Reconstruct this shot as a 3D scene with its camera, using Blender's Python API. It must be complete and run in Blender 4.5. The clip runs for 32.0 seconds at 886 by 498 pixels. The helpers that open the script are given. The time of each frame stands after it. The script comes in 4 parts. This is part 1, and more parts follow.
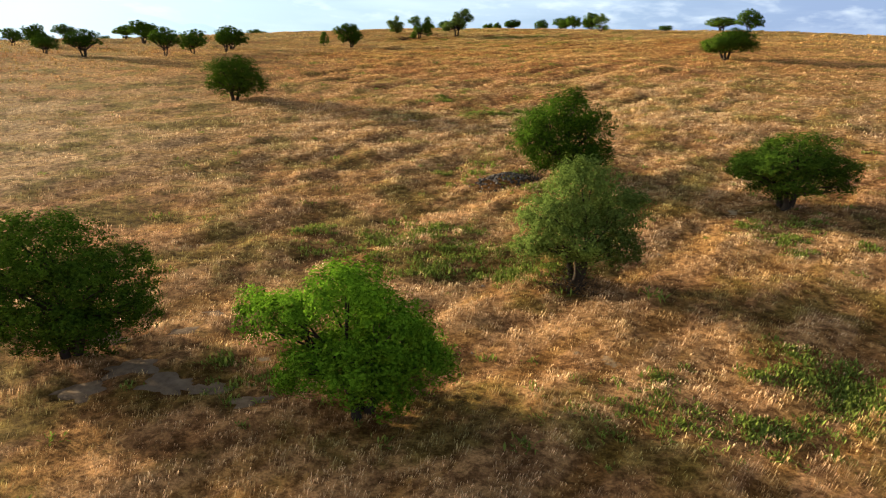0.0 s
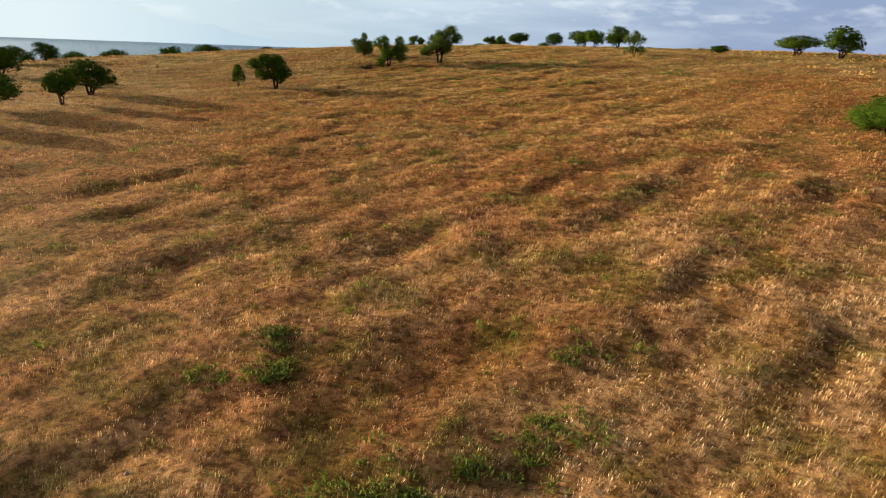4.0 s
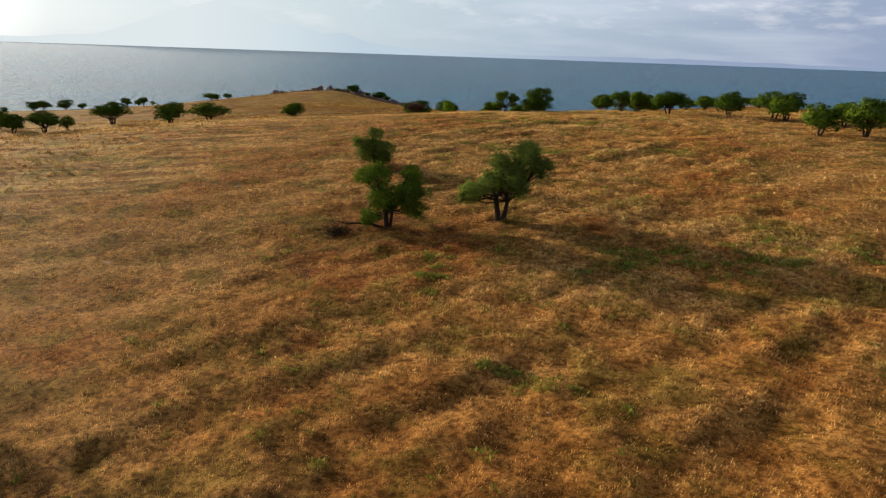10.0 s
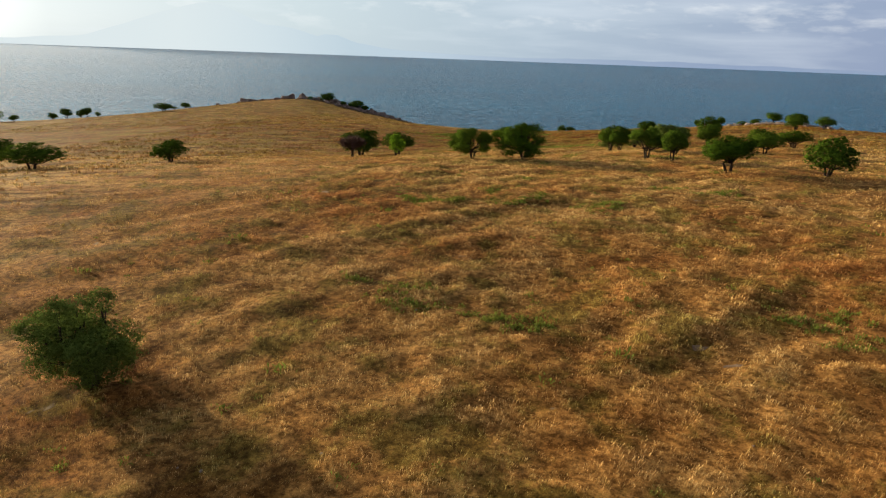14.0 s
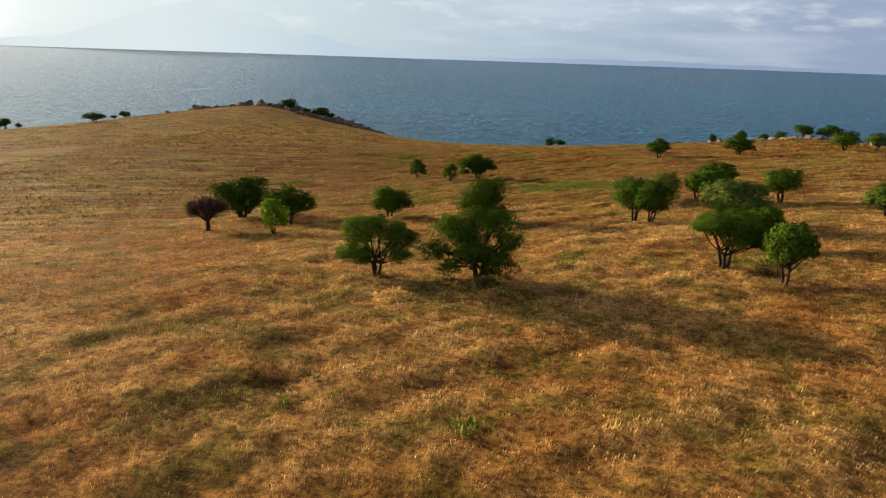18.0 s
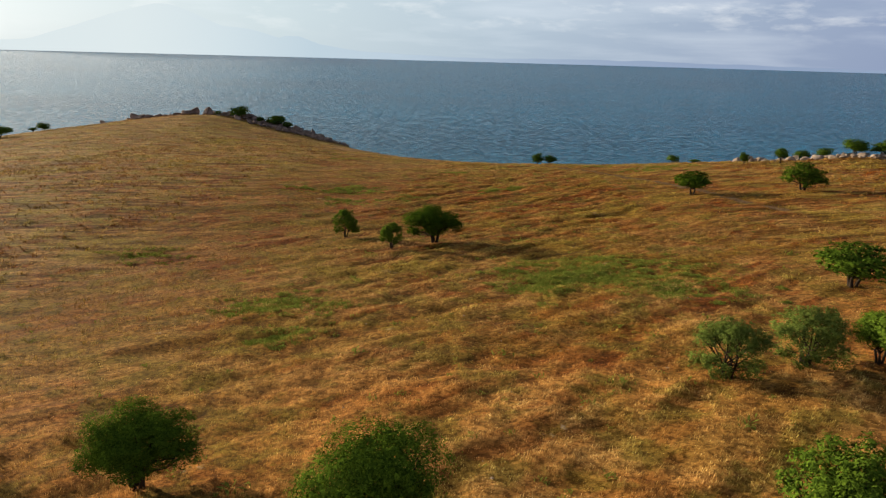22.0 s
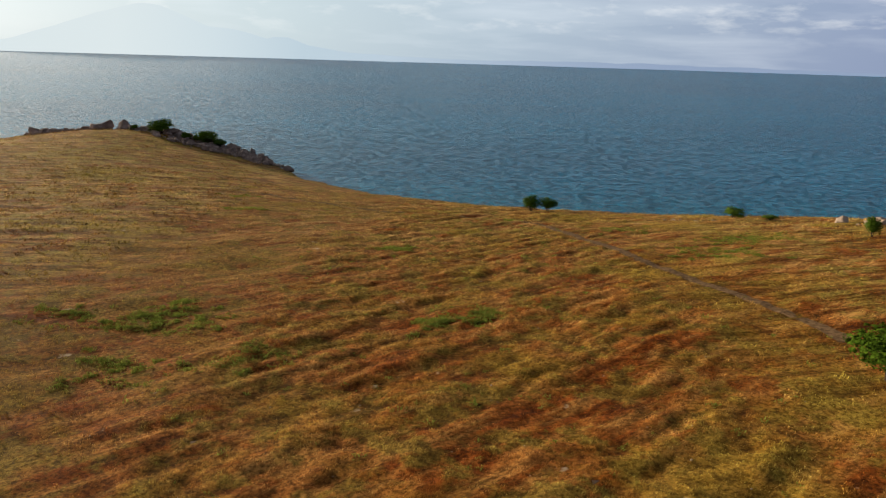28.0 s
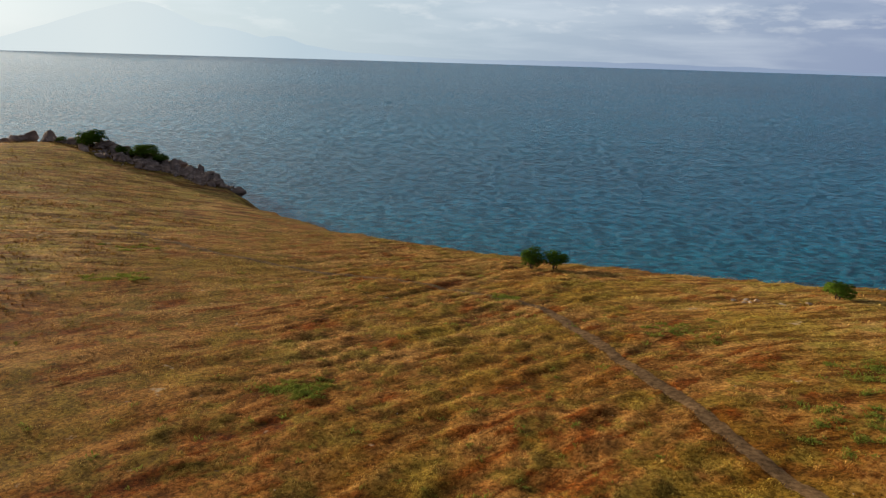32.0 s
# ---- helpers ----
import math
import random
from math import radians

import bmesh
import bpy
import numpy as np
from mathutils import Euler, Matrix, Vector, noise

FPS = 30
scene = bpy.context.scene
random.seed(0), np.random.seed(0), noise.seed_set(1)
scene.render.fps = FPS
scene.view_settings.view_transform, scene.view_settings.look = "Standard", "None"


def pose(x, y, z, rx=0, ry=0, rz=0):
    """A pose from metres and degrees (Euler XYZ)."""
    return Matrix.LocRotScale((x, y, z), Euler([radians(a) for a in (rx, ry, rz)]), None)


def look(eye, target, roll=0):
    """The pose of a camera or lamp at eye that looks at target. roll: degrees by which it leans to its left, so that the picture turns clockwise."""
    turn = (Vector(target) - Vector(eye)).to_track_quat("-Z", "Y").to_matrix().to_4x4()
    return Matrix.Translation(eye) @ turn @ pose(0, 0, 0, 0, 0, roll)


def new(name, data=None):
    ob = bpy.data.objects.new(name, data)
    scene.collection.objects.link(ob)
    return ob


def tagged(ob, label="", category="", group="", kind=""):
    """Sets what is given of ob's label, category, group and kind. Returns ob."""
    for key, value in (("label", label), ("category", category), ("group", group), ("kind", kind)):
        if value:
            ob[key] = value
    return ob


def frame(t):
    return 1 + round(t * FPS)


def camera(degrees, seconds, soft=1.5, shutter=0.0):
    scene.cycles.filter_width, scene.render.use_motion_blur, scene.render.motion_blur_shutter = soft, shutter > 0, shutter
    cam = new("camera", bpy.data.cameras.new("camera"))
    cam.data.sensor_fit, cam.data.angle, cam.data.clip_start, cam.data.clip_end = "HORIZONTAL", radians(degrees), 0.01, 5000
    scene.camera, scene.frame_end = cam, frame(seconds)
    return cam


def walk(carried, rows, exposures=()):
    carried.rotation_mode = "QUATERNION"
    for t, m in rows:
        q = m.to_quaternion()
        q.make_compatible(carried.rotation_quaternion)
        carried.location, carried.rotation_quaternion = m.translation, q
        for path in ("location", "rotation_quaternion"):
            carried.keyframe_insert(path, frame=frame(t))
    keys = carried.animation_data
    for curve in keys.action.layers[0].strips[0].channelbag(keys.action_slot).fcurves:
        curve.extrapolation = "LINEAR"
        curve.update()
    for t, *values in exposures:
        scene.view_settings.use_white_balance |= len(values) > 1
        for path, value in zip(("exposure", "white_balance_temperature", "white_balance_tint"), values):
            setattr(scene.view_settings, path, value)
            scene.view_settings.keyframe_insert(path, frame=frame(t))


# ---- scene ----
# camera: seconds, x, y, z in metres, heading, pitch, lean in degrees
cam = camera(67.57, 32.0, 1.25)
PATH = [
    (0, -22.72, -95.52, -12.29, -6.32, -16.40, 2.06),
    (0.5, -20.63, -86.72, -11.23, -6.22, -16.38, 1.95),
    (1, -18.69, -78.10, -10.11, -6.23, -16.35, 1.95),
    (1.5, -16.70, -69.67, -9.17, -6.20, -16.31, 1.96),
    (2, -14.62, -61.29, -8.16, -6.10, -16.33, 1.93),
    (2.5, -12.64, -52.61, -7.11, -6.16, -16.34, 2.02),
    (3, -10.53, -43.77, -5.62, -6.22, -16.40, 2.08),
    (3.5, -8.39, -34.87, -4.12, -5.97, -16.51, 2.09),
    (5.5, -0.00, -0.00, -0.00, 0.00, -16.50, 1.83),
    (6, 1.91, 8.91, 1.20, 2.90, -16.60, 1.78),
    (6.5, 3.67, 17.85, 2.40, 5.58, -16.67, 1.81),
    (7, 5.15, 26.92, 3.62, 6.10, -16.67, 1.84),
    (7.5, 6.25, 36.10, 4.89, 6.03, -16.69, 1.81),
    (8, 7.36, 45.37, 5.96, 6.05, -16.65, 1.76),
    (8.5, 8.18, 54.54, 7.40, 6.02, -16.64, 1.70),
    (9, 8.74, 64.51, 9.07, 5.87, -16.53, 1.98),
    (9.5, 9.27, 74.51, 11.67, 5.82, -16.46, 1.97),
    (10, 9.23, 84.74, 14.19, 5.45, -16.45, 1.96),
    (10.5, 9.40, 94.85, 15.42, 5.17, -16.45, 2.00),
    (11, 10.00, 104.39, 16.26, 5.10, -16.45, 2.01),
    (11.5, 10.92, 113.18, 16.73, 5.29, -16.40, 2.05),
    (12, 11.82, 121.89, 16.84, 5.40, -16.36, 2.05),
    (12.5, 12.44, 130.77, 16.92, 5.33, -16.35, 2.01),
    (13, 13.07, 139.76, 17.03, 5.28, -16.32, 2.02),
    (13.5, 13.62, 148.52, 17.05, 5.22, -16.20, 2.10),
    (14, 13.71, 157.34, 17.51, 5.06, -16.28, 2.07),
    (14.5, 14.24, 166.52, 17.75, 4.98, -16.28, 2.16),
    (16.5, 16.61, 200.81, 18.93, 4.73, -16.38, 1.99),
    (17, 17.19, 209.80, 18.99, 4.52, -16.31, 2.04),
    (17.5, 17.69, 219.17, 18.91, 4.25, -16.24, 2.04),
    (18, 18.05, 228.23, 18.93, 4.03, -16.25, 1.90),
    (18.5, 18.44, 237.50, 18.95, 3.82, -16.21, 1.90),
    (19, 18.73, 246.77, 18.95, 3.60, -16.16, 1.86),
    (19.5, 19.07, 256.04, 18.97, 3.43, -16.19, 1.79),
    (20, 19.45, 265.24, 18.92, 3.27, -16.18, 1.67),
    (20.5, 19.90, 274.50, 18.78, 3.11, -16.15, 1.74),
    (21, 20.32, 283.44, 18.75, 2.93, -16.11, 1.74),
    (21.5, 20.99, 292.27, 18.91, 2.86, -16.17, 1.66),
    (22, 21.67, 301.25, 18.70, 2.75, -16.13, 1.55),
    (22.5, 22.52, 310.16, 18.47, 2.66, -16.06, 1.62),
    (23, 23.26, 318.72, 18.46, 2.51, -16.02, 1.70),
    (23.5, 23.93, 327.40, 18.61, 2.44, -16.02, 1.65),
    (24, 24.67, 336.13, 18.75, 2.40, -16.04, 1.65),
    (24.5, 25.38, 344.97, 18.83, 2.34, -16.03, 1.66),
    (25, 26.14, 353.72, 18.93, 2.29, -16.04, 1.67),
    (25.5, 26.77, 362.54, 18.89, 2.24, -15.99, 1.69),
    (27.5, 30.17, 398.85, 18.65, 2.26, -15.88, 1.78),
    (28, 30.89, 408.01, 18.90, 2.28, -15.96, 1.69),
    (28.5, 31.47, 416.96, 18.89, 2.27, -15.94, 1.74),
    (29, 32.18, 425.78, 18.96, 2.28, -15.94, 1.80),
    (29.5, 32.87, 434.63, 18.96, 2.29, -15.93, 1.78),
    (30, 33.52, 443.45, 18.99, 2.29, -15.95, 1.70),
    (30.5, 34.18, 452.21, 18.90, 2.28, -15.91, 1.76),
    (31, 34.82, 460.95, 18.89, 2.27, -15.92, 1.72),
    (31.5, 35.66, 469.61, 18.96, 2.33, -15.94, 1.73),
    (32, 36.27, 478.18, 19.24, 2.30, -16.01, 1.70),
]


def flown(x, y, z, heading, pitch, lean):
    h, p = radians(heading), radians(pitch)
    way = (-math.sin(h) * math.cos(p), math.cos(h) * math.cos(p), math.sin(p))
    return look((x, y, z), (x + way[0], y + way[1], z + way[2]), lean)


walk(cam, [(t, flown(*row)) for t, *row in PATH], [
    (0, 1.40, 6020, -1), (1, 1.24, 6040, -1), (2, 1.12, 6080, -1), (3.5, 1.02, 6180, 1), (6, 0.98, 6450, 8), (9, 0.86, 6450, 8), (12, 0.88, 6400, 5),
    (25, 0.88, 6400, 5), (32, 0.82, 6400, 5)])

# ---- light ----
SUN_AZ, SUN_EL = radians(-57), radians(9.5)
sun_way = Vector((math.sin(SUN_AZ) * math.cos(SUN_EL), math.cos(SUN_AZ) * math.cos(SUN_EL), math.sin(SUN_EL)))
lamp = bpy.data.lights.new("sun", "SUN")
lamp.energy, lamp.angle, lamp.color = 5.0, radians(0.6), (1.0, 0.80, 0.55)
sun = new("sun", lamp)
sun.matrix_world = look(sun_way * 100, (0, 0, 0))

world = bpy.data.worlds.new("sky")
scene.world = world
world.use_nodes = True
wt = world.node_tree
wt.nodes.clear()


def wnode(kind, **values):
    n = wt.nodes.new(kind)
    for key, value in values.items():
        n.inputs[key].default_value = value
    return n


sky = wt.nodes.new("ShaderNodeTexSky")
sky.sky_type, sky.sun_disc = "NISHITA", False
sky.sun_elevation, sky.sun_rotation = SUN_EL, SUN_AZ % (2 * math.pi)
sky.air_density, sky.dust_density, sky.ozone_density = 1.0, 2.5, 2.5
where = wt.nodes.new("ShaderNodeTexCoord")
flat = wt.nodes.new("ShaderNodeMapping")
flat.inputs["Scale"].default_value = (2.0, 2.0, 15.0)
wt.links.new(where.outputs["Generated"], flat.inputs["Vector"])
puffs = wnode("ShaderNodeTexNoise", Scale=2.2, Detail=6.0, Roughness=0.5, Distortion=0.2)
wt.links.new(flat.outputs["Vector"], puffs.inputs["Vector"])
veil = wt.nodes.new("ShaderNodeValToRGB")
veil.color_ramp.elements[0].position, veil.color_ramp.elements[0].color = 0.48, (0, 0, 0, 1)
veil.color_ramp.elements[1].position, veil.color_ramp.elements[1].color = 0.90, (0.38, 0.38, 0.38, 1)
wt.links.new(puffs.outputs["Fac"], veil.inputs["Fac"])
pale = wnode("ShaderNodeHueSaturation", Saturation=0.6, Value=0.62)
wt.links.new(sky.outputs["Color"], pale.inputs["Color"])
tint = wt.nodes.new("ShaderNodeMix")
tint.data_type, tint.blend_type = "RGBA", "MULTIPLY"
tint.inputs["Factor"].default_value, tint.inputs["B"].default_value = 1.0, (0.93, 1.0, 1.15, 1)
wt.links.new(pale.outputs["Color"], tint.inputs["A"])
bright = wt.nodes.new("ShaderNodeMix")
bright.data_type, bright.blend_type = "RGBA", "MIX"
wt.links.new(veil.outputs["Color"], bright.inputs["Factor"])
thin = wt.nodes.new("ShaderNodeMix")
thin.data_type = "RGBA"
# the haze is brighter on the sun's side
sides = wt.nodes.new("ShaderNodeSeparateXYZ")
wt.links.new(where.outputs["Generated"], sides.inputs["Vector"])
sunward = wt.nodes.new("ShaderNodeMapRange")
sunward.inputs["From Min"].default_value, sunward.inputs["From Max"].default_value = -0.95, 0.55
wt.links.new(sides.outputs["X"], sunward.inputs["Value"])
glow = wt.nodes.new("ShaderNodeValToRGB")
glow.color_ramp.elements.new(0.25)
glow.color_ramp.elements.new(0.45)
glow.color_ramp.elements.new(0.65)
for e, c in zip(glow.color_ramp.elements, ((13, 12.6, 11.8, 1), (5.2, 5.6, 5.8, 1), (4.5, 5.1, 5.5, 1), (3.5, 4.1, 4.9, 1), (2.1, 2.5, 3.8, 1))):
    e.color = c
wt.links.new(sunward.outputs["Result"], glow.inputs["Fac"])
wt.links.new(glow.outputs["Color"], thin.inputs["B"])
# the haze is thick along the horizon and thins upwards
aloft = wt.nodes.new("ShaderNodeSeparateXYZ")
wt.links.new(where.outputs["Generated"], aloft.inputs["Vector"])
fade = wt.nodes.new("ShaderNodeMapRange")
fade.interpolation_type = "SMOOTHSTEP"
for key, value in (("From Min", 0.08), ("From Max", 0.34), ("To Min", 0.84), ("To Max", 0.05)):
    fade.inputs[key].default_value = value
wt.links.new(aloft.outputs["Z"], fade.inputs["Value"])
wt.links.new(fade.outputs["Result"], thin.inputs["Factor"])
wt.links.new(tint.outputs["Result"], thin.inputs["A"])
wt.links.new(thin.outputs["Result"], bright.inputs["A"])
bright.inputs["B"].default_value = (6.6, 6.7, 7.1, 1)
# small broken cumulus in ragged rows
low = wt.nodes.new("ShaderNodeMapping")
low.inputs["Location"].default_value, low.inputs["Scale"].default_value = (0.35, 0.1, 0.0), (7.0, 7.0, 26.0)
wt.links.new(where.outputs["Generated"], low.inputs["Vector"])
heaps = wnode("ShaderNodeTexNoise", Scale=2.0, Detail=7.0, Roughness=0.58, Distortion=0.1)
wt.links.new(low.outputs["Vector"], heaps.inputs["Vector"])
edge = wt.nodes.new("ShaderNodeValToRGB")
edge.color_ramp.elements[0].position, edge.color_ramp.elements[0].color = 0.53, (0, 0, 0, 1)
edge.color_ramp.elements[1].position, edge.color_ramp.elements[1].color = 0.76, (0.42, 0.42, 0.42, 1)
wt.links.new(heaps.outputs["Fac"], edge.inputs["Fac"])
rising = wt.nodes.new("ShaderNodeMapRange")
rising.interpolation_type = "SMOOTHSTEP"
rising.inputs["From Min"].default_value, rising.inputs["From Max"].default_value = 0.015, 0.06
wt.links.new(aloft.outputs["Z"], rising.inputs["Value"])
cover = wt.nodes.new("ShaderNodeMath")
cover.operation = "MULTIPLY"
wt.links.new(edge.outputs["Color"], cover.inputs[0])
wt.links.new(rising.outputs["Result"], cover.inputs[1])
cloudy = wt.nodes.new("ShaderNodeMix")
cloudy.data_type = "RGBA"
wt.links.new(cover.outputs["Value"], cloudy.inputs["Factor"])
wt.links.new(bright.outputs["Result"], cloudy.inputs["A"])
cloudy.inputs["B"].default_value = (6.9, 6.7, 6.7, 1)
# the bright air round the sun, added above the view to brighten the lake
toward = wt.nodes.new("ShaderNodeVectorMath")
toward.operation = "DOT_PRODUCT"
wt.links.new(where.outputs["Generated"], toward.inputs[0])
toward.inputs[1].default_value = sun_way
ring_of_light = wt.nodes.new("ShaderNodeMapRange")
ring_of_light.interpolation_type = "SMOOTHSTEP"
ring_of_light.inputs["From Min"].default_value, ring_of_light.inputs["From Max"].default_value = 0.70, 0.98
wt.links.new(toward.outputs["Value"], ring_of_light.inputs["Value"])
aureole = wt.nodes.new("ShaderNodeMix")
aureole.data_type = "RGBA"
above = wt.nodes.new("ShaderNodeMapRange")
above.interpolation_type = "SMOOTHSTEP"
above.inputs["From Min"].default_value, above.inputs["From Max"].default_value = 0.09, 0.25
wt.links.new(aloft.outputs["Z"], above.inputs["Value"])
lit_air = wt.nodes.new("ShaderNodeMath")
lit_air.operation = "MULTIPLY"
wt.links.new(ring_of_light.outputs["Result"], lit_air.inputs[0])
wt.links.new(above.outputs["Result"], lit_air.inputs[1])
wt.links.new(lit_air.outputs["Value"], aureole.inputs["Factor"])
wt.links.new(cloudy.outputs["Result"], aureole.inputs["A"])
aureole.inputs["B"].default_value = (22, 20.5, 18.5, 1)
back = wnode("ShaderNodeBackground", Strength=0.085)
wt.links.new(aureole.outputs["Result"], back.inputs["Color"])
top = wt.nodes.new("ShaderNodeOutputWorld")
wt.links.new(back.outputs["Background"], top.inputs["Surface"])


# ---- materials ----
class Mat:
    """A node material with short ways to add and join nodes."""

    def __init__(self, name):
        self.mat = bpy.data.materials.new(name)
        self.mat.use_nodes = True
        self.tree = self.mat.node_tree
        self.bsdf = self.tree.nodes["Principled BSDF"]
        self.out = self.tree.nodes["Material Output"]
        self.where = self.tree.nodes.new("ShaderNodeTexCoord").outputs["Object"]

    def node(self, kind, **values):
        n = self.tree.nodes.new(kind)
        for key, value in values.items():
            n.inputs[key.replace("_", " ")].default_value = value
        return n

    def link(self, a, b):
        self.tree.links.new(a, b)

    def noise(self, scale, detail=4.0, rough=0.55, stretch=None, turn=0.0, distort=0.0):
        n = self.node("ShaderNodeTexNoise", Scale=scale, Detail=detail, Roughness=rough, Distortion=distort)
        if stretch:
            m = self.node("ShaderNodeMapping", Scale=[1 / v for v in stretch], Rotation=(0, 0, turn))
            m.vector_type = "TEXTURE"
            self.link(self.where, m.inputs["Vector"])
            self.link(m.outputs["Vector"], n.inputs["Vector"])
        else:
            self.link(self.where, n.inputs["Vector"])
        return n.outputs["Fac"]

    def ramp(self, fac, *stops):
        n = self.tree.nodes.new("ShaderNodeValToRGB")
        while len(n.color_ramp.elements) < len(stops):
            n.color_ramp.elements.new(0.5)
        for e, (at, c) in zip(n.color_ramp.elements, stops):
            e.position, e.color = at, (*c, 1) if len(c) == 3 else c
        self.link(fac, n.inputs["Fac"])
        return n.outputs["Color"]

    def mask(self, fac, lo, hi):
        n = self.tree.nodes.new("ShaderNodeMapRange")
        n.interpolation_type = "SMOOTHSTEP"
        n.inputs["From Min"].default_value, n.inputs["From Max"].default_value = lo, hi
        self.link(fac, n.inputs["Value"])
        return n.outputs["Result"]

    def mix(self, fac, a, b, blend="MIX"):
        n = self.tree.nodes.new("ShaderNodeMix")
        n.data_type, n.blend_type = "RGBA", blend
        for v, s in ((fac, n.inputs["Factor"]), (a, n.inputs["A"]), (b, n.inputs["B"])):
            if isinstance(v, tuple):
                s.default_value = (*v, 1)
            elif isinstance(v, float):
                s.default_value = v
            else:
                self.link(v, s)
        return n.outputs["Result"]

    def bump(self, height, strength, distance):
        n = self.node("ShaderNodeBump", Strength=strength, Distance=distance)
        self.link(height, n.inputs["Height"])
        self.link(n.outputs["Normal"], self.bsdf.inputs["Normal"])
        return n

    def finish(self, colour, rough=0.9):
        if isinstance(colour, tuple):
            self.bsdf.inputs["Base Color"].default_value = (*colour, 1)
        else:
            self.link(colour, self.bsdf.inputs["Base Color"])
        self.bsdf.inputs["Roughness"].default_value = rough
        self.bsdf.inputs["Specular IOR Level"].default_value = 0.5 if rough < 0.75 else 0.03
        return self.mat


def meadow_colour(m):
    """Dry grass: pale straw in the south, rust and olive further on, in drifts and wind rows."""
    drift = m.noise(0.035, 5.0, 0.62)
    rust = m.ramp(drift, (0.32, (0.33, 0.155, 0.048)), (0.46, (0.41, 0.255, 0.095)), (0.56, (0.465, 0.330, 0.145)), (0.68, (0.35, 0.172, 0.054)))
    straw = m.ramp(drift, (0.32, (0.50, 0.315, 0.175)), (0.50, (0.60, 0.450, 0.275)), (0.68, (0.50, 0.305, 0.165)))
    split = m.node("ShaderNodeSeparateXYZ")
    m.link(m.where, split.inputs["Vector"])
    tone = m.mix(m.mask(split.outputs["Y"], -10.0, 95.0), straw, rust)
    # redder and paler belts of grass, from south to north
    north = m.mask(split.outputs["Y"], 260.0, 420.0)
    belt = m.node("ShaderNodeMapRange")
    belt.inputs["From Min"].default_value, belt.inputs["From Max"].default_value = -100, 700
    wavy = m.node("ShaderNodeMath")
    wavy.operation = "MULTIPLY_ADD"
    m.link(m.noise(0.03, 3.0, 0.6), wavy.inputs[0])
    wavy.inputs[1].default_value = 60.0
    m.link(split.outputs["Y"], wavy.inputs[2])
    m.link(wavy.outputs["Value"], belt.inputs["Value"])
    belts = m.ramp(belt.outputs["Result"], *[((y + 130) / 800, c) for y, c in (
        (-70, (1.22, 1.12, 1.04)), (-20, (1.30, 1.25, 1.20)), (8, (1.29, 1.22, 1.12)), (38, (1.32, 1.08, 0.88)), (85, (1.38, 1.18, 1.0)), (120, (1.34, 1.28, 1.2)), (155, (1.16, 1.17, 1.14)), (200, (1.42, 1.44, 1.42)), (245, (1.40, 1.36, 1.26)),
        (325, (1.66, 1.64, 1.48)), (378, (1.08, 1.0, 0.88)), (415, (0.98, 0.93, 0.86)), (460, (0.84, 0.60, 0.40)), (520, (0.84, 0.60, 0.40)), (590, (1.1, 1.08, 1.0)))])
    tone = m.mix(1.0, tone, belts, "MULTIPLY")
    rows = m.mask(m.noise(0.50, 4.0, 0.6, (0.20, 1.0, 0.4), 0.72, 0.3), 0.48, 0.60)
    tone = m.mix(rows, tone, m.mix(0.65, tone, (0.56, 0.355, 0.125)))
    deep = m.mask(m.noise(0.34, 4.0, 0.6, (0.22, 1.0, 0.4), 0.72, 0.4), 0.50, 0.60)
    deep = m.mix(1.0, m.ramp(deep, (0.0, (0, 0, 0)), (1.0, (0.85, 0.85, 0.85))), north, "MULTIPLY")
    tone = m.mix(deep, tone, (0.25, 0.072, 0.011))
    # gaps between the wind rows, the tufts' shade put into the colour
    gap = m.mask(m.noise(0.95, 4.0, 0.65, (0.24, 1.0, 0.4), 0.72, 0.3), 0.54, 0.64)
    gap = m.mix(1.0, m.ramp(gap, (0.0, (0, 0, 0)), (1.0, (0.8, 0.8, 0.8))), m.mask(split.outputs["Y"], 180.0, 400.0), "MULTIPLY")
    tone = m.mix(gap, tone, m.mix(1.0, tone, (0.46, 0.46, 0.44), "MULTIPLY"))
    green = m.mask(m.noise(0.17, 5.0, 0.68), 0.47, 0.62)
    green = m.mix(1.0, green, m.ramp(m.mask(split.outputs["Y"], 0.0, 230.0), (0.10, (1, 1, 1)), (0.26, (0.7, 0.7, 0.7)), (0.40, (0.7, 0.7, 0.7)), (1.0, (1.15, 1.15, 1.15))), "MULTIPLY")
    tone = m.mix(green, tone, m.mix(0.7, tone, (0.235, 0.225, 0.048)))
    olive = m.mix(1.0, m.ramp(m.noise(0.05, 5.0, 0.65), (0.46, (0, 0, 0)), (0.64, (0.8, 0.8, 0.8))), north, "MULTIPLY")
    tone = m.mix(olive, tone, (0.33, 0.270, 0.050))
    # long rust and straw rows on the slopes beside, with tuft shadows in the colour
    aside = m.node("ShaderNodeMath")
    aside.operation = "SUBTRACT"
    m.link(split.outputs["X"], aside.inputs[0])
    aside.inputs[1].default_value = 14.0
    off = m.node("ShaderNodeMath")
    off.operation = "ABSOLUTE"
    m.link(aside.outputs["Value"], off.inputs[0])
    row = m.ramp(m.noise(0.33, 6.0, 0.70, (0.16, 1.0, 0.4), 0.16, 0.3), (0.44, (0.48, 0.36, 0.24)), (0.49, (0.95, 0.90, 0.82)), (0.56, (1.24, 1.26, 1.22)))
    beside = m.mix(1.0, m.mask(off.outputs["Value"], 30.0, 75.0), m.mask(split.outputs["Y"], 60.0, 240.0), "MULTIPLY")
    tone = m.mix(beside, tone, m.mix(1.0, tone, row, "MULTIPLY"))
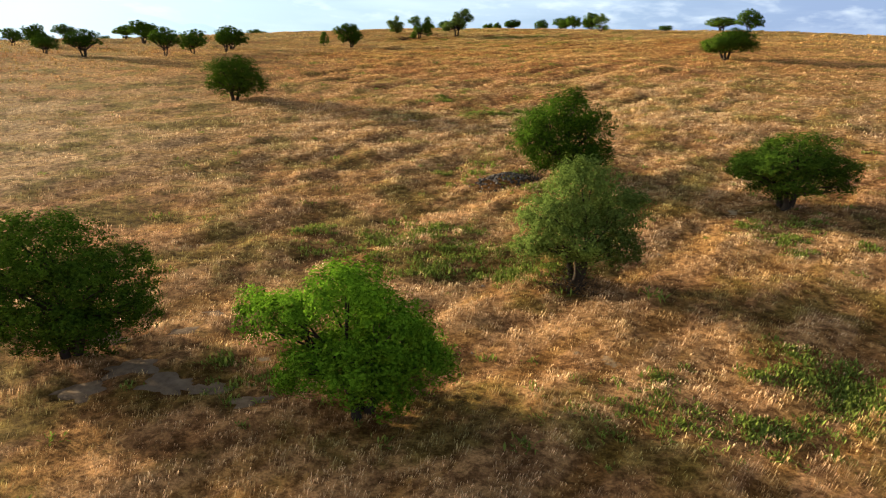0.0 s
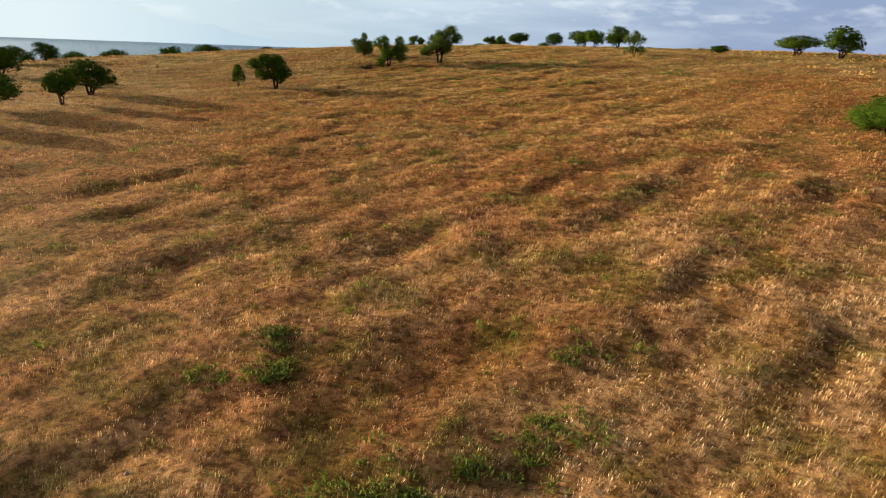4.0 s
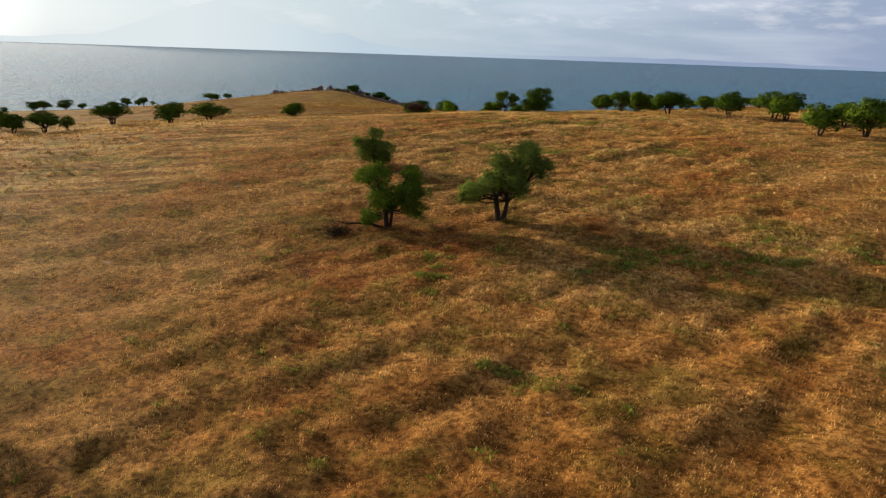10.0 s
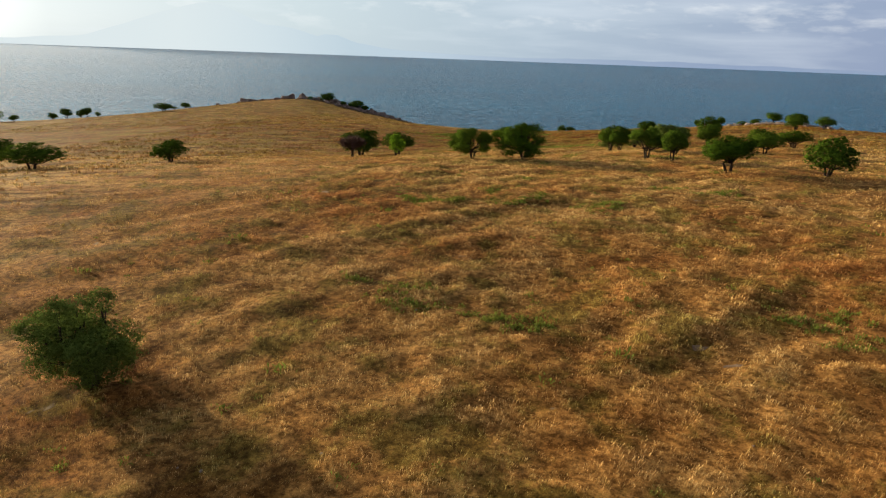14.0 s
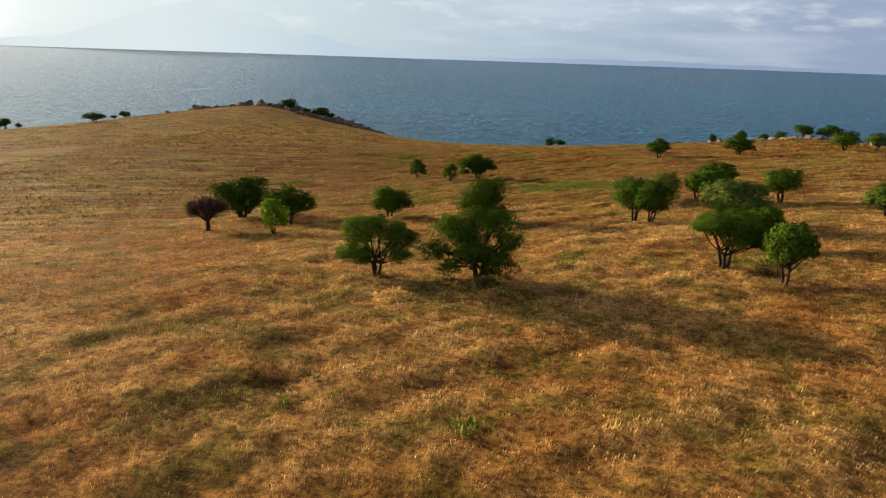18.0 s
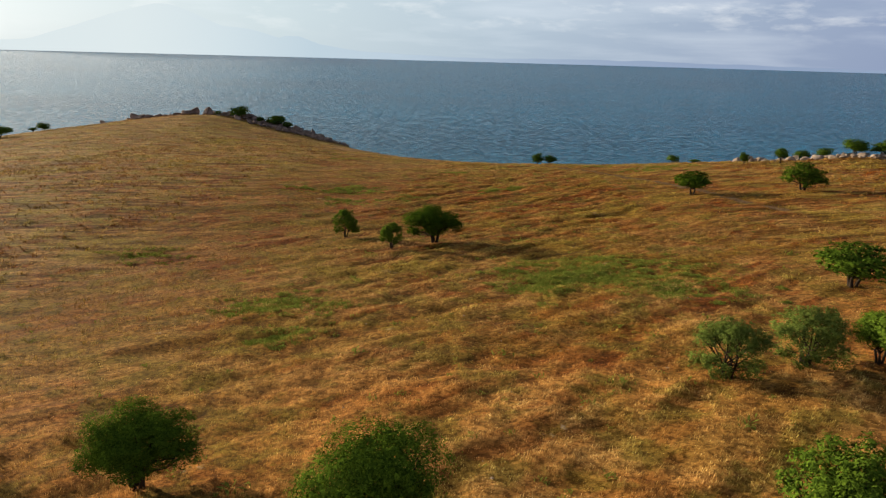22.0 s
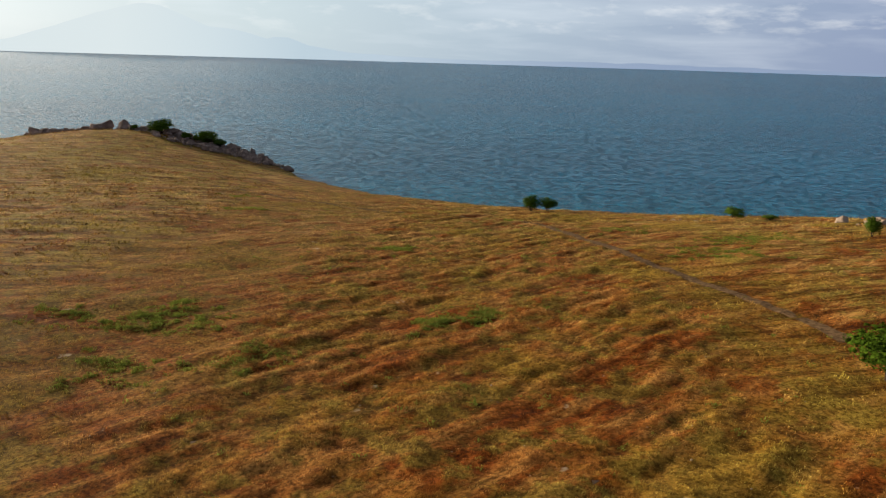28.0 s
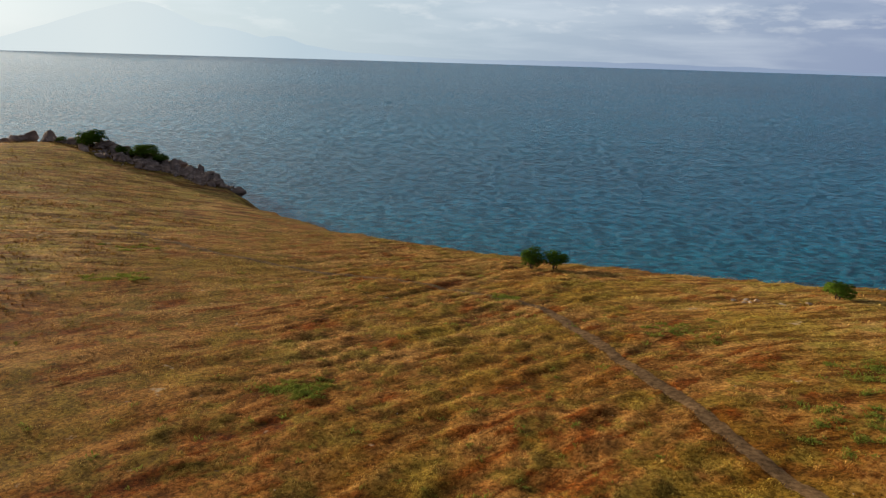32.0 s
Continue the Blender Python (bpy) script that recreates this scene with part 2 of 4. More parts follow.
    # lit tops and shaded hollows of the tussocks, put into the colour
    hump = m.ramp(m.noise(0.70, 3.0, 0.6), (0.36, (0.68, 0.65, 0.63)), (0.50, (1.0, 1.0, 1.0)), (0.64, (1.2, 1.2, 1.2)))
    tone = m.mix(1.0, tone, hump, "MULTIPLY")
    # tufts and single stalks, with the shaded gaps between them in the colour
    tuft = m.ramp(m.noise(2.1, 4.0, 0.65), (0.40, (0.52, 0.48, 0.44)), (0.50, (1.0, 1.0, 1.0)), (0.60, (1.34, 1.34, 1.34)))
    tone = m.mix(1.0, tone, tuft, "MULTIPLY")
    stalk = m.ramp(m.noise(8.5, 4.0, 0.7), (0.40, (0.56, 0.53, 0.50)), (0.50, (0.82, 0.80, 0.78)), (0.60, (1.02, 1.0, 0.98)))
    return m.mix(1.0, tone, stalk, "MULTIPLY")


def make_ground():
    """Thatch and litter between the blades, with small bare patches."""
    m = Mat("dry_meadow")
    split = m.node("ShaderNodeSeparateXYZ")
    m.link(m.where, split.inputs["Vector"])
    aside = m.node("ShaderNodeMath")
    aside.operation = "SUBTRACT"
    m.link(split.outputs["X"], aside.inputs[0])
    aside.inputs[1].default_value = 14.0
    off = m.node("ShaderNodeMath")
    off.operation = "ABSOLUTE"
    m.link(aside.outputs["Value"], off.inputs[0])
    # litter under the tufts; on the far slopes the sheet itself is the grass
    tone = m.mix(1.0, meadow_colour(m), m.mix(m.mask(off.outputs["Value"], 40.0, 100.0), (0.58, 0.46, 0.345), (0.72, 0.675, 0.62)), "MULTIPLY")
    # hollows between tussocks darkened: their shade is put into the litter's colour
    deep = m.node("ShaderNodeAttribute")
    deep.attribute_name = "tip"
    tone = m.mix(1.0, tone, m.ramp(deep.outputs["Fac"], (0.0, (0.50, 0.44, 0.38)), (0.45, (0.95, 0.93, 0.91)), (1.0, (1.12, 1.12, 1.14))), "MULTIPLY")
    bare = m.mask(m.noise(0.22, 4.0, 0.65), 0.68, 0.74)
    tone = m.mix(bare, tone, (0.30, 0.22, 0.14))
    m.bump(m.noise(4.5, 5.0, 0.72, (1.0, 1.0, 0.3)), 0.75, 0.16)
    # the fuzz of dry heads shines a little when seen flat
    m.bsdf.inputs["Sheen Weight"].default_value, m.bsdf.inputs["Sheen Roughness"].default_value = 0.02, 0.3
    m.bsdf.inputs["Sheen Tint"].default_value = (1.0, 0.70, 0.42, 1)
    return m.finish(tone, 0.95)


def make_straw():
    m = Mat("dry_grass")
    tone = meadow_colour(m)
    own = m.node("ShaderNodeNewGeometry").outputs["Random Per Island"]
    tone = m.mix(1.0, tone, m.ramp(own, (0.0, (0.95, 0.94, 0.92)), (0.6, (1.02, 1.02, 1.02)), (1.0, (1.10, 1.10, 1.10))), "MULTIPLY")
    # shade at the blades' feet put into the colour, with pale heads above
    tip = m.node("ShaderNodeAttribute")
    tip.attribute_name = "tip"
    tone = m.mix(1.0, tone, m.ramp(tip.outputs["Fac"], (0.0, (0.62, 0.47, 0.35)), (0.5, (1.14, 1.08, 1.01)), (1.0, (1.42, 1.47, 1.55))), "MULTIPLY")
    m.finish(tone, 0.8)
    glow = m.node("ShaderNodeBsdfTranslucent")
    m.link(tone, glow.inputs["Color"])
    both = m.node("ShaderNodeMixShader", Fac=0.20)
    m.link(m.bsdf.outputs["BSDF"], both.inputs[1])
    m.link(glow.outputs["BSDF"], both.inputs[2])
    m.link(both.outputs["Shader"], m.out.inputs["Surface"])
    return m.mat


def make_leaf(name, low, high, thin=0.35):
    m = Mat(name)
    own = m.node("ShaderNodeNewGeometry").outputs["Random Per Island"]
    tone = m.ramp(own, (0.0, low), (0.75, high), (1.0, tuple(min(1, 1.15 * v) for v in high)))
    single = m.node("ShaderNodeObjectInfo").outputs["Random"]
    tone = m.mix(1.0, tone, m.ramp(single, (0.0, (0.82, 0.86, 0.8)), (1.0, (1.15, 1.1, 1.1))), "MULTIPLY")
    m.finish(tone, 0.9)
    m.bsdf.inputs["Specular IOR Level"].default_value = 0.0
    glow = m.node("ShaderNodeBsdfTranslucent")
    m.link(tone, glow.inputs["Color"])
    both = m.node("ShaderNodeMixShader", Fac=thin)
    m.link(m.bsdf.outputs["BSDF"], both.inputs[1])
    m.link(glow.outputs["BSDF"], both.inputs[2])
    m.link(both.outputs["Shader"], m.out.inputs["Surface"])
    return m.mat


def make_bark():
    m = Mat("bark")
    grain = m.noise(6.0, 6.0, 0.7, (1, 1, 0.25))
    m.bump(grain, 0.7, 0.05)
    return m.finish(m.ramp(grain, (0.3, (0.020, 0.015, 0.012)), (0.7, (0.062, 0.045, 0.033))), 0.9)


def make_rock():
    m = Mat("weathered_rock")
    broad = m.noise(0.5, 5.0, 0.6)
    crack = m.noise(2.2, 7.0, 0.7)
    tone = m.ramp(broad, (0.3, (0.120, 0.080, 0.064)), (0.5, (0.235, 0.166, 0.136)), (0.7, (0.38, 0.285, 0.240)))
    tone = m.mix(1.0, tone, m.ramp(crack, (0.3, (0.6, 0.6, 0.6)), (0.65, (1.15, 1.12, 1.1))), "MULTIPLY")
    m.bump(crack, 0.8, 0.12)
    return m.finish(tone, 0.9)


def make_pale_rock():
    m = Mat("pale_stone")
    broad = m.noise(1.1, 5.0, 0.6)
    tone = m.ramp(broad, (0.3, (0.18, 0.132, 0.100)), (0.7, (0.36, 0.280, 0.225)))
    m.bump(m.noise(5.0, 6.0, 0.7), 0.7, 0.06)
    return m.finish(tone, 0.9)


def make_water():
    """Choppy lake, greener over the shallows, ruffled in patches by the wind."""
    m = Mat("lake_water")
    deep = m.ramp(m.noise(0.006, 3.0, 0.5, (0.35, 1, 1)), (0.35, (0.001, 0.080, 0.160)), (0.65, (0.001, 0.106, 0.206)))
    split = m.node("ShaderNodeSeparateXYZ")
    m.link(m.where, split.inputs["Vector"])
    deep = m.mix(m.mask(split.outputs["Y"], 560.0, 840.0), (0.001, 0.094, 0.128), deep)
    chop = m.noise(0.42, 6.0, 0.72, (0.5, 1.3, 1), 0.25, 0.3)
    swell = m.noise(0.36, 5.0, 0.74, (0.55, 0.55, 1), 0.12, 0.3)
    # light crests and dark troughs of chop and swell, put into the colour
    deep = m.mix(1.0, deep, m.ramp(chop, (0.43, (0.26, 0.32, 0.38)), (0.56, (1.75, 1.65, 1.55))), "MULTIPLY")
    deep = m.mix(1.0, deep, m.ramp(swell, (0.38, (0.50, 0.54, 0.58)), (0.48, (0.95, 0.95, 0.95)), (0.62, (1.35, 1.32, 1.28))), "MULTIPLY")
    m.finish(deep, 0.14)
    m.bsdf.inputs["Specular IOR Level"].default_value = 0.30
    m.bsdf.inputs["IOR"].default_value = 1.22
    rough = m.mix(0.5, m.ramp(chop, (0.40, (0.40, 0.40, 0.40)), (0.60, (0.11, 0.11, 0.11))), m.ramp(swell, (0.42, (0.5, 0.5, 0.5)), (0.58, (0.05, 0.05, 0.05))))
    m.link(rough, m.bsdf.inputs["Roughness"])
    m.bump(m.mix(0.5, chop, swell), 1.0, 2.2)
    return m.mat


def make_field_stone():
    m = Mat("field_stone")
    own = m.node("ShaderNodeObjectInfo").outputs["Random"]
    tone = m.ramp(own, (0.0, (0.040, 0.032, 0.028)), (0.6, (0.115, 0.092, 0.080)), (1.0, (0.30, 0.25, 0.215)))
    tone = m.mix(1.0, tone, m.ramp(m.noise(5.0, 5.0, 0.7), (0.3, (0.7, 0.7, 0.7)), (0.7, (1.2, 1.2, 1.2))), "MULTIPLY")
    return m.finish(tone, 0.9)


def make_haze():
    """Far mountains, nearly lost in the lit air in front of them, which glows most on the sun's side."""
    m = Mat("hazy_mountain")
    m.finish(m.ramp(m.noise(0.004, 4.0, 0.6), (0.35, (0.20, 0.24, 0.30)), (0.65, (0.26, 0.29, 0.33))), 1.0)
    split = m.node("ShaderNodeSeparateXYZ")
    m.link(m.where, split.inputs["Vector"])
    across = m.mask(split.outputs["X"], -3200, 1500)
    # the haze's light is put on the mountains as emission, graded across them
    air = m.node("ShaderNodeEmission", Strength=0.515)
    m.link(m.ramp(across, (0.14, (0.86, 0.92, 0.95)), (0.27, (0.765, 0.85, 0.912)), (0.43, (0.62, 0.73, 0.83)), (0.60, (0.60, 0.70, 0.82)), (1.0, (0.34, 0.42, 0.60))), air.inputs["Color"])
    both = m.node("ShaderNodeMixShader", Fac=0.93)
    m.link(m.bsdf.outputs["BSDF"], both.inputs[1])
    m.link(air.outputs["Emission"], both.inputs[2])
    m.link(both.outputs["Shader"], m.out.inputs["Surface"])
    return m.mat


def make_track():
    m = Mat("trodden_earth")
    tone = m.ramp(m.noise(1.4, 6.0, 0.7), (0.35, (0.042, 0.024, 0.012)), (0.65, (0.15, 0.092, 0.048)))
    m.bump(m.noise(5.0, 5.0, 0.7), 0.6, 0.08)
    return m.finish(tone, 0.95)


GROUND, STRAW, BARK, ROCK, PALE, WATER, HAZE, TRACK = (
    make_ground(), make_straw(), make_bark(), make_rock(), make_pale_rock(), make_water(), make_haze(), make_track())
FIELD_STONE = make_field_stone()
DUST = Mat("dusty_earth")
DUST.bump(DUST.noise(4.0, 5.0, 0.7), 0.6, 0.08)
DUST = DUST.finish(DUST.ramp(DUST.noise(1.2, 5.0, 0.7), (0.3, (0.115, 0.074, 0.045)), (0.7, (0.27, 0.18, 0.115))), 0.95)
TWIG = Mat("dry_twig")
TWIG = TWIG.finish(TWIG.ramp(TWIG.noise(3.0, 4.0, 0.6), (0.3, (0.060, 0.034, 0.028)), (0.7, (0.135, 0.082, 0.066))), 0.9)
LEAF = {
    "dark": make_leaf("leaf_dark", (0.024, 0.046, 0.005), (0.070, 0.116, 0.011), 0.15),
    "mid": make_leaf("leaf_mid", (0.032, 0.060, 0.007), (0.090, 0.142, 0.015), 0.15),
    "bright": make_leaf("leaf_bright", (0.060, 0.120, 0.008), (0.190, 0.315, 0.020), 0.16),
    "light": make_leaf("leaf_light", (0.058, 0.084, 0.016), (0.145, 0.188, 0.040), 0.22),
    "weed": make_leaf("leaf_weed", (0.105, 0.128, 0.021), (0.230, 0.262, 0.050), 0.34),
}


# ---- the lie of the land ----
RELIEF_SOUTH = [
    (-31.1, -30.5, -29.8, -29.1, -29.0, -29.1, -29.2, -30.2, -30.0, -28.2, -25.5),
    (-34.9, -32.0, -29.3, -27.6, -28.2, -31.2, -30.1, -24.3, -21.0, -19.8, -19.3),
    (-38.6, -33.4, -28.6, -24.7, -22.6, -21.7, -16.8, -11.5, -10.8, -11.7, -14.1),
    (-42.2, -34.7, -27.1, -19.8, -14.4, -12.8, -11.8, -6.0, -2.1, -4.4, -10.4),
    (-44.9, -35.6, -25.8, -16.2, -12.8, -15.6, -8.3, 0.2, 3.8, -0.6, -8.4),
    (-46.6, -36.4, -26.5, -16.0, -6.2, 1.2, 5.9, 2.0, 1.3, -2.0, -7.6),
    (-47.4, -37.0, -27.9, -20.3, -14.5, -14.5, -6.8, 1.5, 0.2, -3.7, -8.1),
]
RELIEF_NORTH = [
    (-47.2, -38.9, -32.4, -27.4, -21.7, -21.7, -20.1, -10.1, -4.9, -7.6, -11.5),
    (-46.0, -40.7, -36.4, -31.0, -20.6, -18.2, -25.1, -14.4, -7.1, -11.2, -17.0),
    (-46.1, -41.2, -36.9, -32.2, -25.3, -23.0, -28.6, -20.0, -13.1, -18.0, -24.7),
    (-49.8, -43.1, -36.5, -31.6, -29.9, -29.3, -35.6, -33.9, -29.9, -32.0, -35.7),
    (-58.4, -49.4, -38.5, -27.3, -28.2, -40.8, -49.1, -47.1, -47.1, -48.3, -49.5),
    (-69.7, -56.3, -40.0, -26.3, -32.7, -50.9, -59.0, -59.6, -61.7, -63.5, -64.7),
    (-80.4, -61.0, -42.7, -36.0, -47.2, -62.4, -70.3, -73.8, -76.4, -78.5, -80.3),
]

RELIEF = np.array(RELIEF_SOUTH + RELIEF_NORTH)
COLS, ROWS_Y, SPREAD = -440 + 74.0 * np.arange(11), -150 + 80.0 * np.arange(14), 78.0
SEA = -52.0
SHORE = np.array([
    (330, 100), (275, 300), (245, 430), (226, 545), (188, 600), (140, 614), (98, 640), (62, 668), (25, 690), (-12, 712), (-50, 752), (-78, 792),
    (-110, 842), (-160, 872), (-230, 892), (-310, 862), (-360, 800), (-425, 715), (-490, 560), (-540, 300), (-560, -100), (-300, -500), (250, -500), (400, -150)], float)


def value_noise(x, y, step, seed):
    """Smooth noise from -1 to 1 with bumps about step metres apart."""
    u, v = x / step, y / step
    i, j = np.floor(u).astype(np.int64), np.floor(v).astype(np.int64)
    a, b = u - i, v - j
    a, b = a * a * (3 - 2 * a), b * b * (3 - 2 * b)

    def lattice(p, q):
        h = (p * 374761393 + q * 668265263 + seed * 974711) & 0xFFFFFFFF
        h = ((h ^ (h >> 13)) * 1274126177) & 0xFFFFFFFF
        return ((h ^ (h >> 16)) & 0xFFFF) / 32767.5 - 1

    return (lattice(i, j) * (1 - a) + lattice(i + 1, j) * a) * (1 - b) + (lattice(i, j + 1) * (1 - a) + lattice(i + 1, j + 1) * a) * b


def beyond_shore(x, y):
    """Metres beyond the shoreline; negative on the land."""
    near, inside = np.full(x.shape, 1e9), np.zeros(x.shape, bool)
    for (ax, ay), (bx, by) in zip(SHORE, np.roll(SHORE, -1, 0)):
        dx, dy = bx - ax, by - ay
        s = np.clip(((x - ax) * dx + (y - ay) * dy) / (dx * dx + dy * dy), 0, 1)
        near = np.minimum(near, np.hypot(x - ax - s * dx, y - ay - s * dy))
        cross = (ay > y) != (by > y)
        inside ^= cross & (x < dx * (y - ay) / (dy if dy else 1e-9) + ax)
    return np.where(inside, -near, near)


def land(x, y, rough=True):
    """The height of the ground."""
    x, y = np.atleast_1d(np.asarray(x, float)), np.atleast_1d(np.asarray(y, float))
    z = np.empty(x.shape)
    for k in range(0, len(x), 20000):
        a, b = np.clip(x[k:k + 20000], -440, 300), np.clip(y[k:k + 20000], -150, 890)
        wx, wy = np.exp(-((a[:, None] - COLS) / SPREAD) ** 2), np.exp(-((b[:, None] - ROWS_Y) / SPREAD) ** 2)
        z[k:k + 20000] = np.einsum("nj,ni,ij->n", wx, wy, RELIEF) / (wx.sum(1) * wy.sum(1))
    z = z + 4.5 * np.exp(-((x + 182) / 55) ** 2 - ((y - 824) / 28) ** 2)
    z = z - 4.0 * np.exp(-((x + 140) / 45) ** 2 - ((y - 268) / 45) ** 2) + 3.2 * np.exp(-((x - 176) / 32) ** 2 - ((y - 572) / 28) ** 2)
    out = beyond_shore(x, y) + 5 * value_noise(x, y, 23, 5) + 2.5 * value_noise(x, y, 7, 6)
    z = z - np.clip(out + 3, 0, None) * 0.95
    if rough:
        z = z + 0.18 * value_noise(x, y, 5.5, 1) + 0.12 * value_noise(x, y, 2.6, 2) + 0.35 * value_noise(x, y, 19, 3)
        z = z + 0.22 * value_noise((0.75 * x + 0.66 * y) * 0.2, 0.75 * y - 0.66 * x, 2.9, 4)
    return np.maximum(z, SEA - 6)


def land_at(x, y):
    return float(land(x, y)[0])


def mesh_of(name, verts, faces, material, smooth=True):
    """A mesh from arrays of places and of faces with the same number of corners."""
    me = bpy.data.meshes.new(name)
    verts, faces = np.asarray(verts, np.float32), np.asarray(faces, np.int32)
    me.vertices.add(len(verts))
    me.vertices.foreach_set("co", verts.ravel())
    n = faces.shape[1]
    me.loops.add(faces.size)
    me.loops.foreach_set("vertex_index", faces.ravel())
    me.polygons.add(len(faces))
    me.polygons.foreach_set("loop_start", np.arange(0, faces.size, n, dtype=np.int32))
    me.polygons.foreach_set("use_smooth", np.full(len(faces), smooth))
    me.update(calc_edges=True)
    if material:
        me.materials.append(material)
    return me


def part(name, me, parent, label=""):
    ob = new(name, me)
    ob.parent = parent
    return tagged(ob, label)


def spaced(lo, hi, fine_lo, fine_hi, fine, grow=1.16):
    """Even steps in the middle, growing outwards."""
    mid = list(np.arange(fine_lo, fine_hi + fine / 2, fine))
    for end, sign in ((hi, 1), (lo, -1)):
        step, at, more = fine, (mid[-1] if sign > 0 else mid[0]), []
        while (end - at) * sign > 0:
            step *= grow
            at += sign * step
            more.append(at)
        mid = mid + more if sign > 0 else more[::-1] + mid
    return np.array(mid)


FAINT = [(-95, 677), (-73, 670), (-49, 656), (-28, 644), (-11, 638), (5, 632), (16, 628), (27, 623), (39, 614), (48, 606), (52, 600)]
TRAIL = [(49, 605), (52, 600), (55.5, 588), (59, 575), (63, 560), (67, 542), (71, 529), (76, 514), (80, 500), (84, 480), (85, 466), (92, 440)]
COW_PATH = [(-36, -25), (-29.1, -29.6), (-25, -32.2), (-22.8, -33.9), (-20.3, -35.1), (-18, -36.5), (-15.1, -37.5), (-12, -38.5), (-8.5, -38.9), (-4, -38.5)]
COW_PATH_EAST = [(-1, -24.2), (3.3, -26.0), (7.1, -27.5), (10.4, -28.9), (13.3, -30.3), (18, -32)]
BARE = [
    (-36.0, -63.0, 2.4), (-33.8, -66.4, 2.6), (-31.7, -67.9, 2.2), (-29.7, -68.3, 1.9), (-27.9, -69.5, 1.8), (-35.4, -68.3, 2.2), (-32.5, -62.4, 1.4), (-31.5, -60.1, 1.2),
    (3.1, 467.3, 0.9), (2.0, 511.1, 0.8), (42.8, 459.1, 1.0), (-7.4, 553.6, 0.8), (28.7, 203.4, 1.3), (30.2, 200.8, 1.2),
    (-7.5, 72.6, 1.4), (-22.7, 70.9, 1.5), (-29.4, 69.4, 1.6), (-20.7, 86.3, 1.3), (-27.0, 85.1, 1.5), (-18.6, 95.2, 1.2),
    (-7.6, 60.7, 1.5), (4.5, 60.5, 1.7), (8.2, 62.9, 1.4), (14.5, 61.1, 1.2), (24.4, 73.9, 1.1), (18.3, 57.1, 1.5),
    (-0.5, 86.8, 1.0), (28.5, 80.2, 1.3), (-21.4, 66.2, 1.2), (-9.4, 56.3, 1.4), (-12.7, 73.7, 0.9), (14.3, 106.7, 1.2),
    (-19.4, 96.2, 1.3), (-11.6, 93.6, 1.1), (13.2, 546.6, 0.9), (33.4, 529.8, 0.8), (-32.3, 552.8, 1.0), (10.2, 538.6, 0.9),
    (40.2, 557.0, 0.7)]


def trodden(x, y):
    """Where hardly any grass grows: the trail, the bare hollows and the stone heap."""
    worn = np.hypot((x + 10.6) / 3.2, (y + 34.8) / 1.7) < 1
    for (ax, ay), (bx, by), half in [(*p, 1.3) for p in zip(TRAIL, TRAIL[1:])] + [(*p, 1.1) for p in zip(FAINT, FAINT[1:])] + [(*p, 0.16) for line in (COW_PATH, COW_PATH_EAST) for p in zip(line, line[1:])]:
        s = np.clip(((x - ax) * (bx - ax) + (y - ay) * (by - ay)) / ((bx - ax) ** 2 + (by - ay) ** 2), 0, 1)
        worn |= np.hypot(x - ax - s * (bx - ax), y - ay - s * (by - ay)) < half
    for bx, by, r in BARE:
        worn |= np.hypot((x - bx) / 1.4, y - by) < r * 0.42
    return worn


def centre(y):
    """The middle of the strip of meadow under the flight, for the density of small growth."""
    return np.interp(y, (-100, 0, 200, 480, 700), (-20, 2, 16, 30, 38))


def fluff(x, y):
    """How high and thick the grass stands: rounded tussocks, wind rows in the north, broad drifts."""
    rows = np.interp(y, (250, 420), (0.14, 0.42))
    return (0.5 + rows * value_noise((0.75 * x + 0.66 * y) * 0.25, 0.75 * y - 0.66 * x, 1.9, 41) + 0.38 * value_noise(x, y, 1.3, 42)
            + 0.22 * value_noise(x, y, 2.9, 44) + 0.20 * value_noise(x, y, 13.0, 43))


def canopy(x, y):
    """The height of the matted grass over the soil, tussock by tussock."""
    depth = np.interp(y, (200, 400), (0.25, 0.36)) * np.clip(fluff(x, y), 0, 1.25)
    aside = np.clip((np.abs(x - centre(y)) - 29) / 8, 0, 1)
    depth = depth * (1 - aside) + 0.14 * aside
    return np.where(trodden(x, y), 0.02, depth)


gx = spaced(-900, 700, -33, 33, 0.55, 1.14)
gy = spaced(-900, 1100, -78, 690, 0.55, 1.16)
X, Y = np.meshgrid(gx, gy)
X = X + centre(Y)
fine = land(X.ravel(), Y.ravel())
mat_deep = canopy(X.ravel(), Y.ravel())
n = len(gx)
quad = (np.arange(len(gy) - 1)[:, None] * n + np.arange(n - 1)).ravel()
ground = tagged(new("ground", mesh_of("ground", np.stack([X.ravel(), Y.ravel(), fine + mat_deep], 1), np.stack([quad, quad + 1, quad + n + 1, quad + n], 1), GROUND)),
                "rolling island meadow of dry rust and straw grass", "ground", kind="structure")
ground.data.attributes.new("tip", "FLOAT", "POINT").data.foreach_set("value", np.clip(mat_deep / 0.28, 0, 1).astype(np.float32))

# the lake, out to the horizon
rings = np.concatenate([np.linspace(1, 900, 10), np.linspace(1100, 4940, 34)])
turns = np.linspace(0, 2 * math.pi, 129)[:-1]
rise = (np.clip(rings - 900, 0, None) / 4040) ** 1.5 * 48
sv = np.stack([rings[:, None] * np.cos(turns), -80 + rings[:, None] * np.sin(turns), (SEA + rise)[:, None] + 0 * turns], -1).reshape(-1, 3)
ring, turn = np.meshgrid(np.arange(len(rings) - 1), np.arange(128), indexing="ij")
a, b = (ring * 128 + turn).ravel(), (ring * 128 + (turn + 1) % 128).ravel()
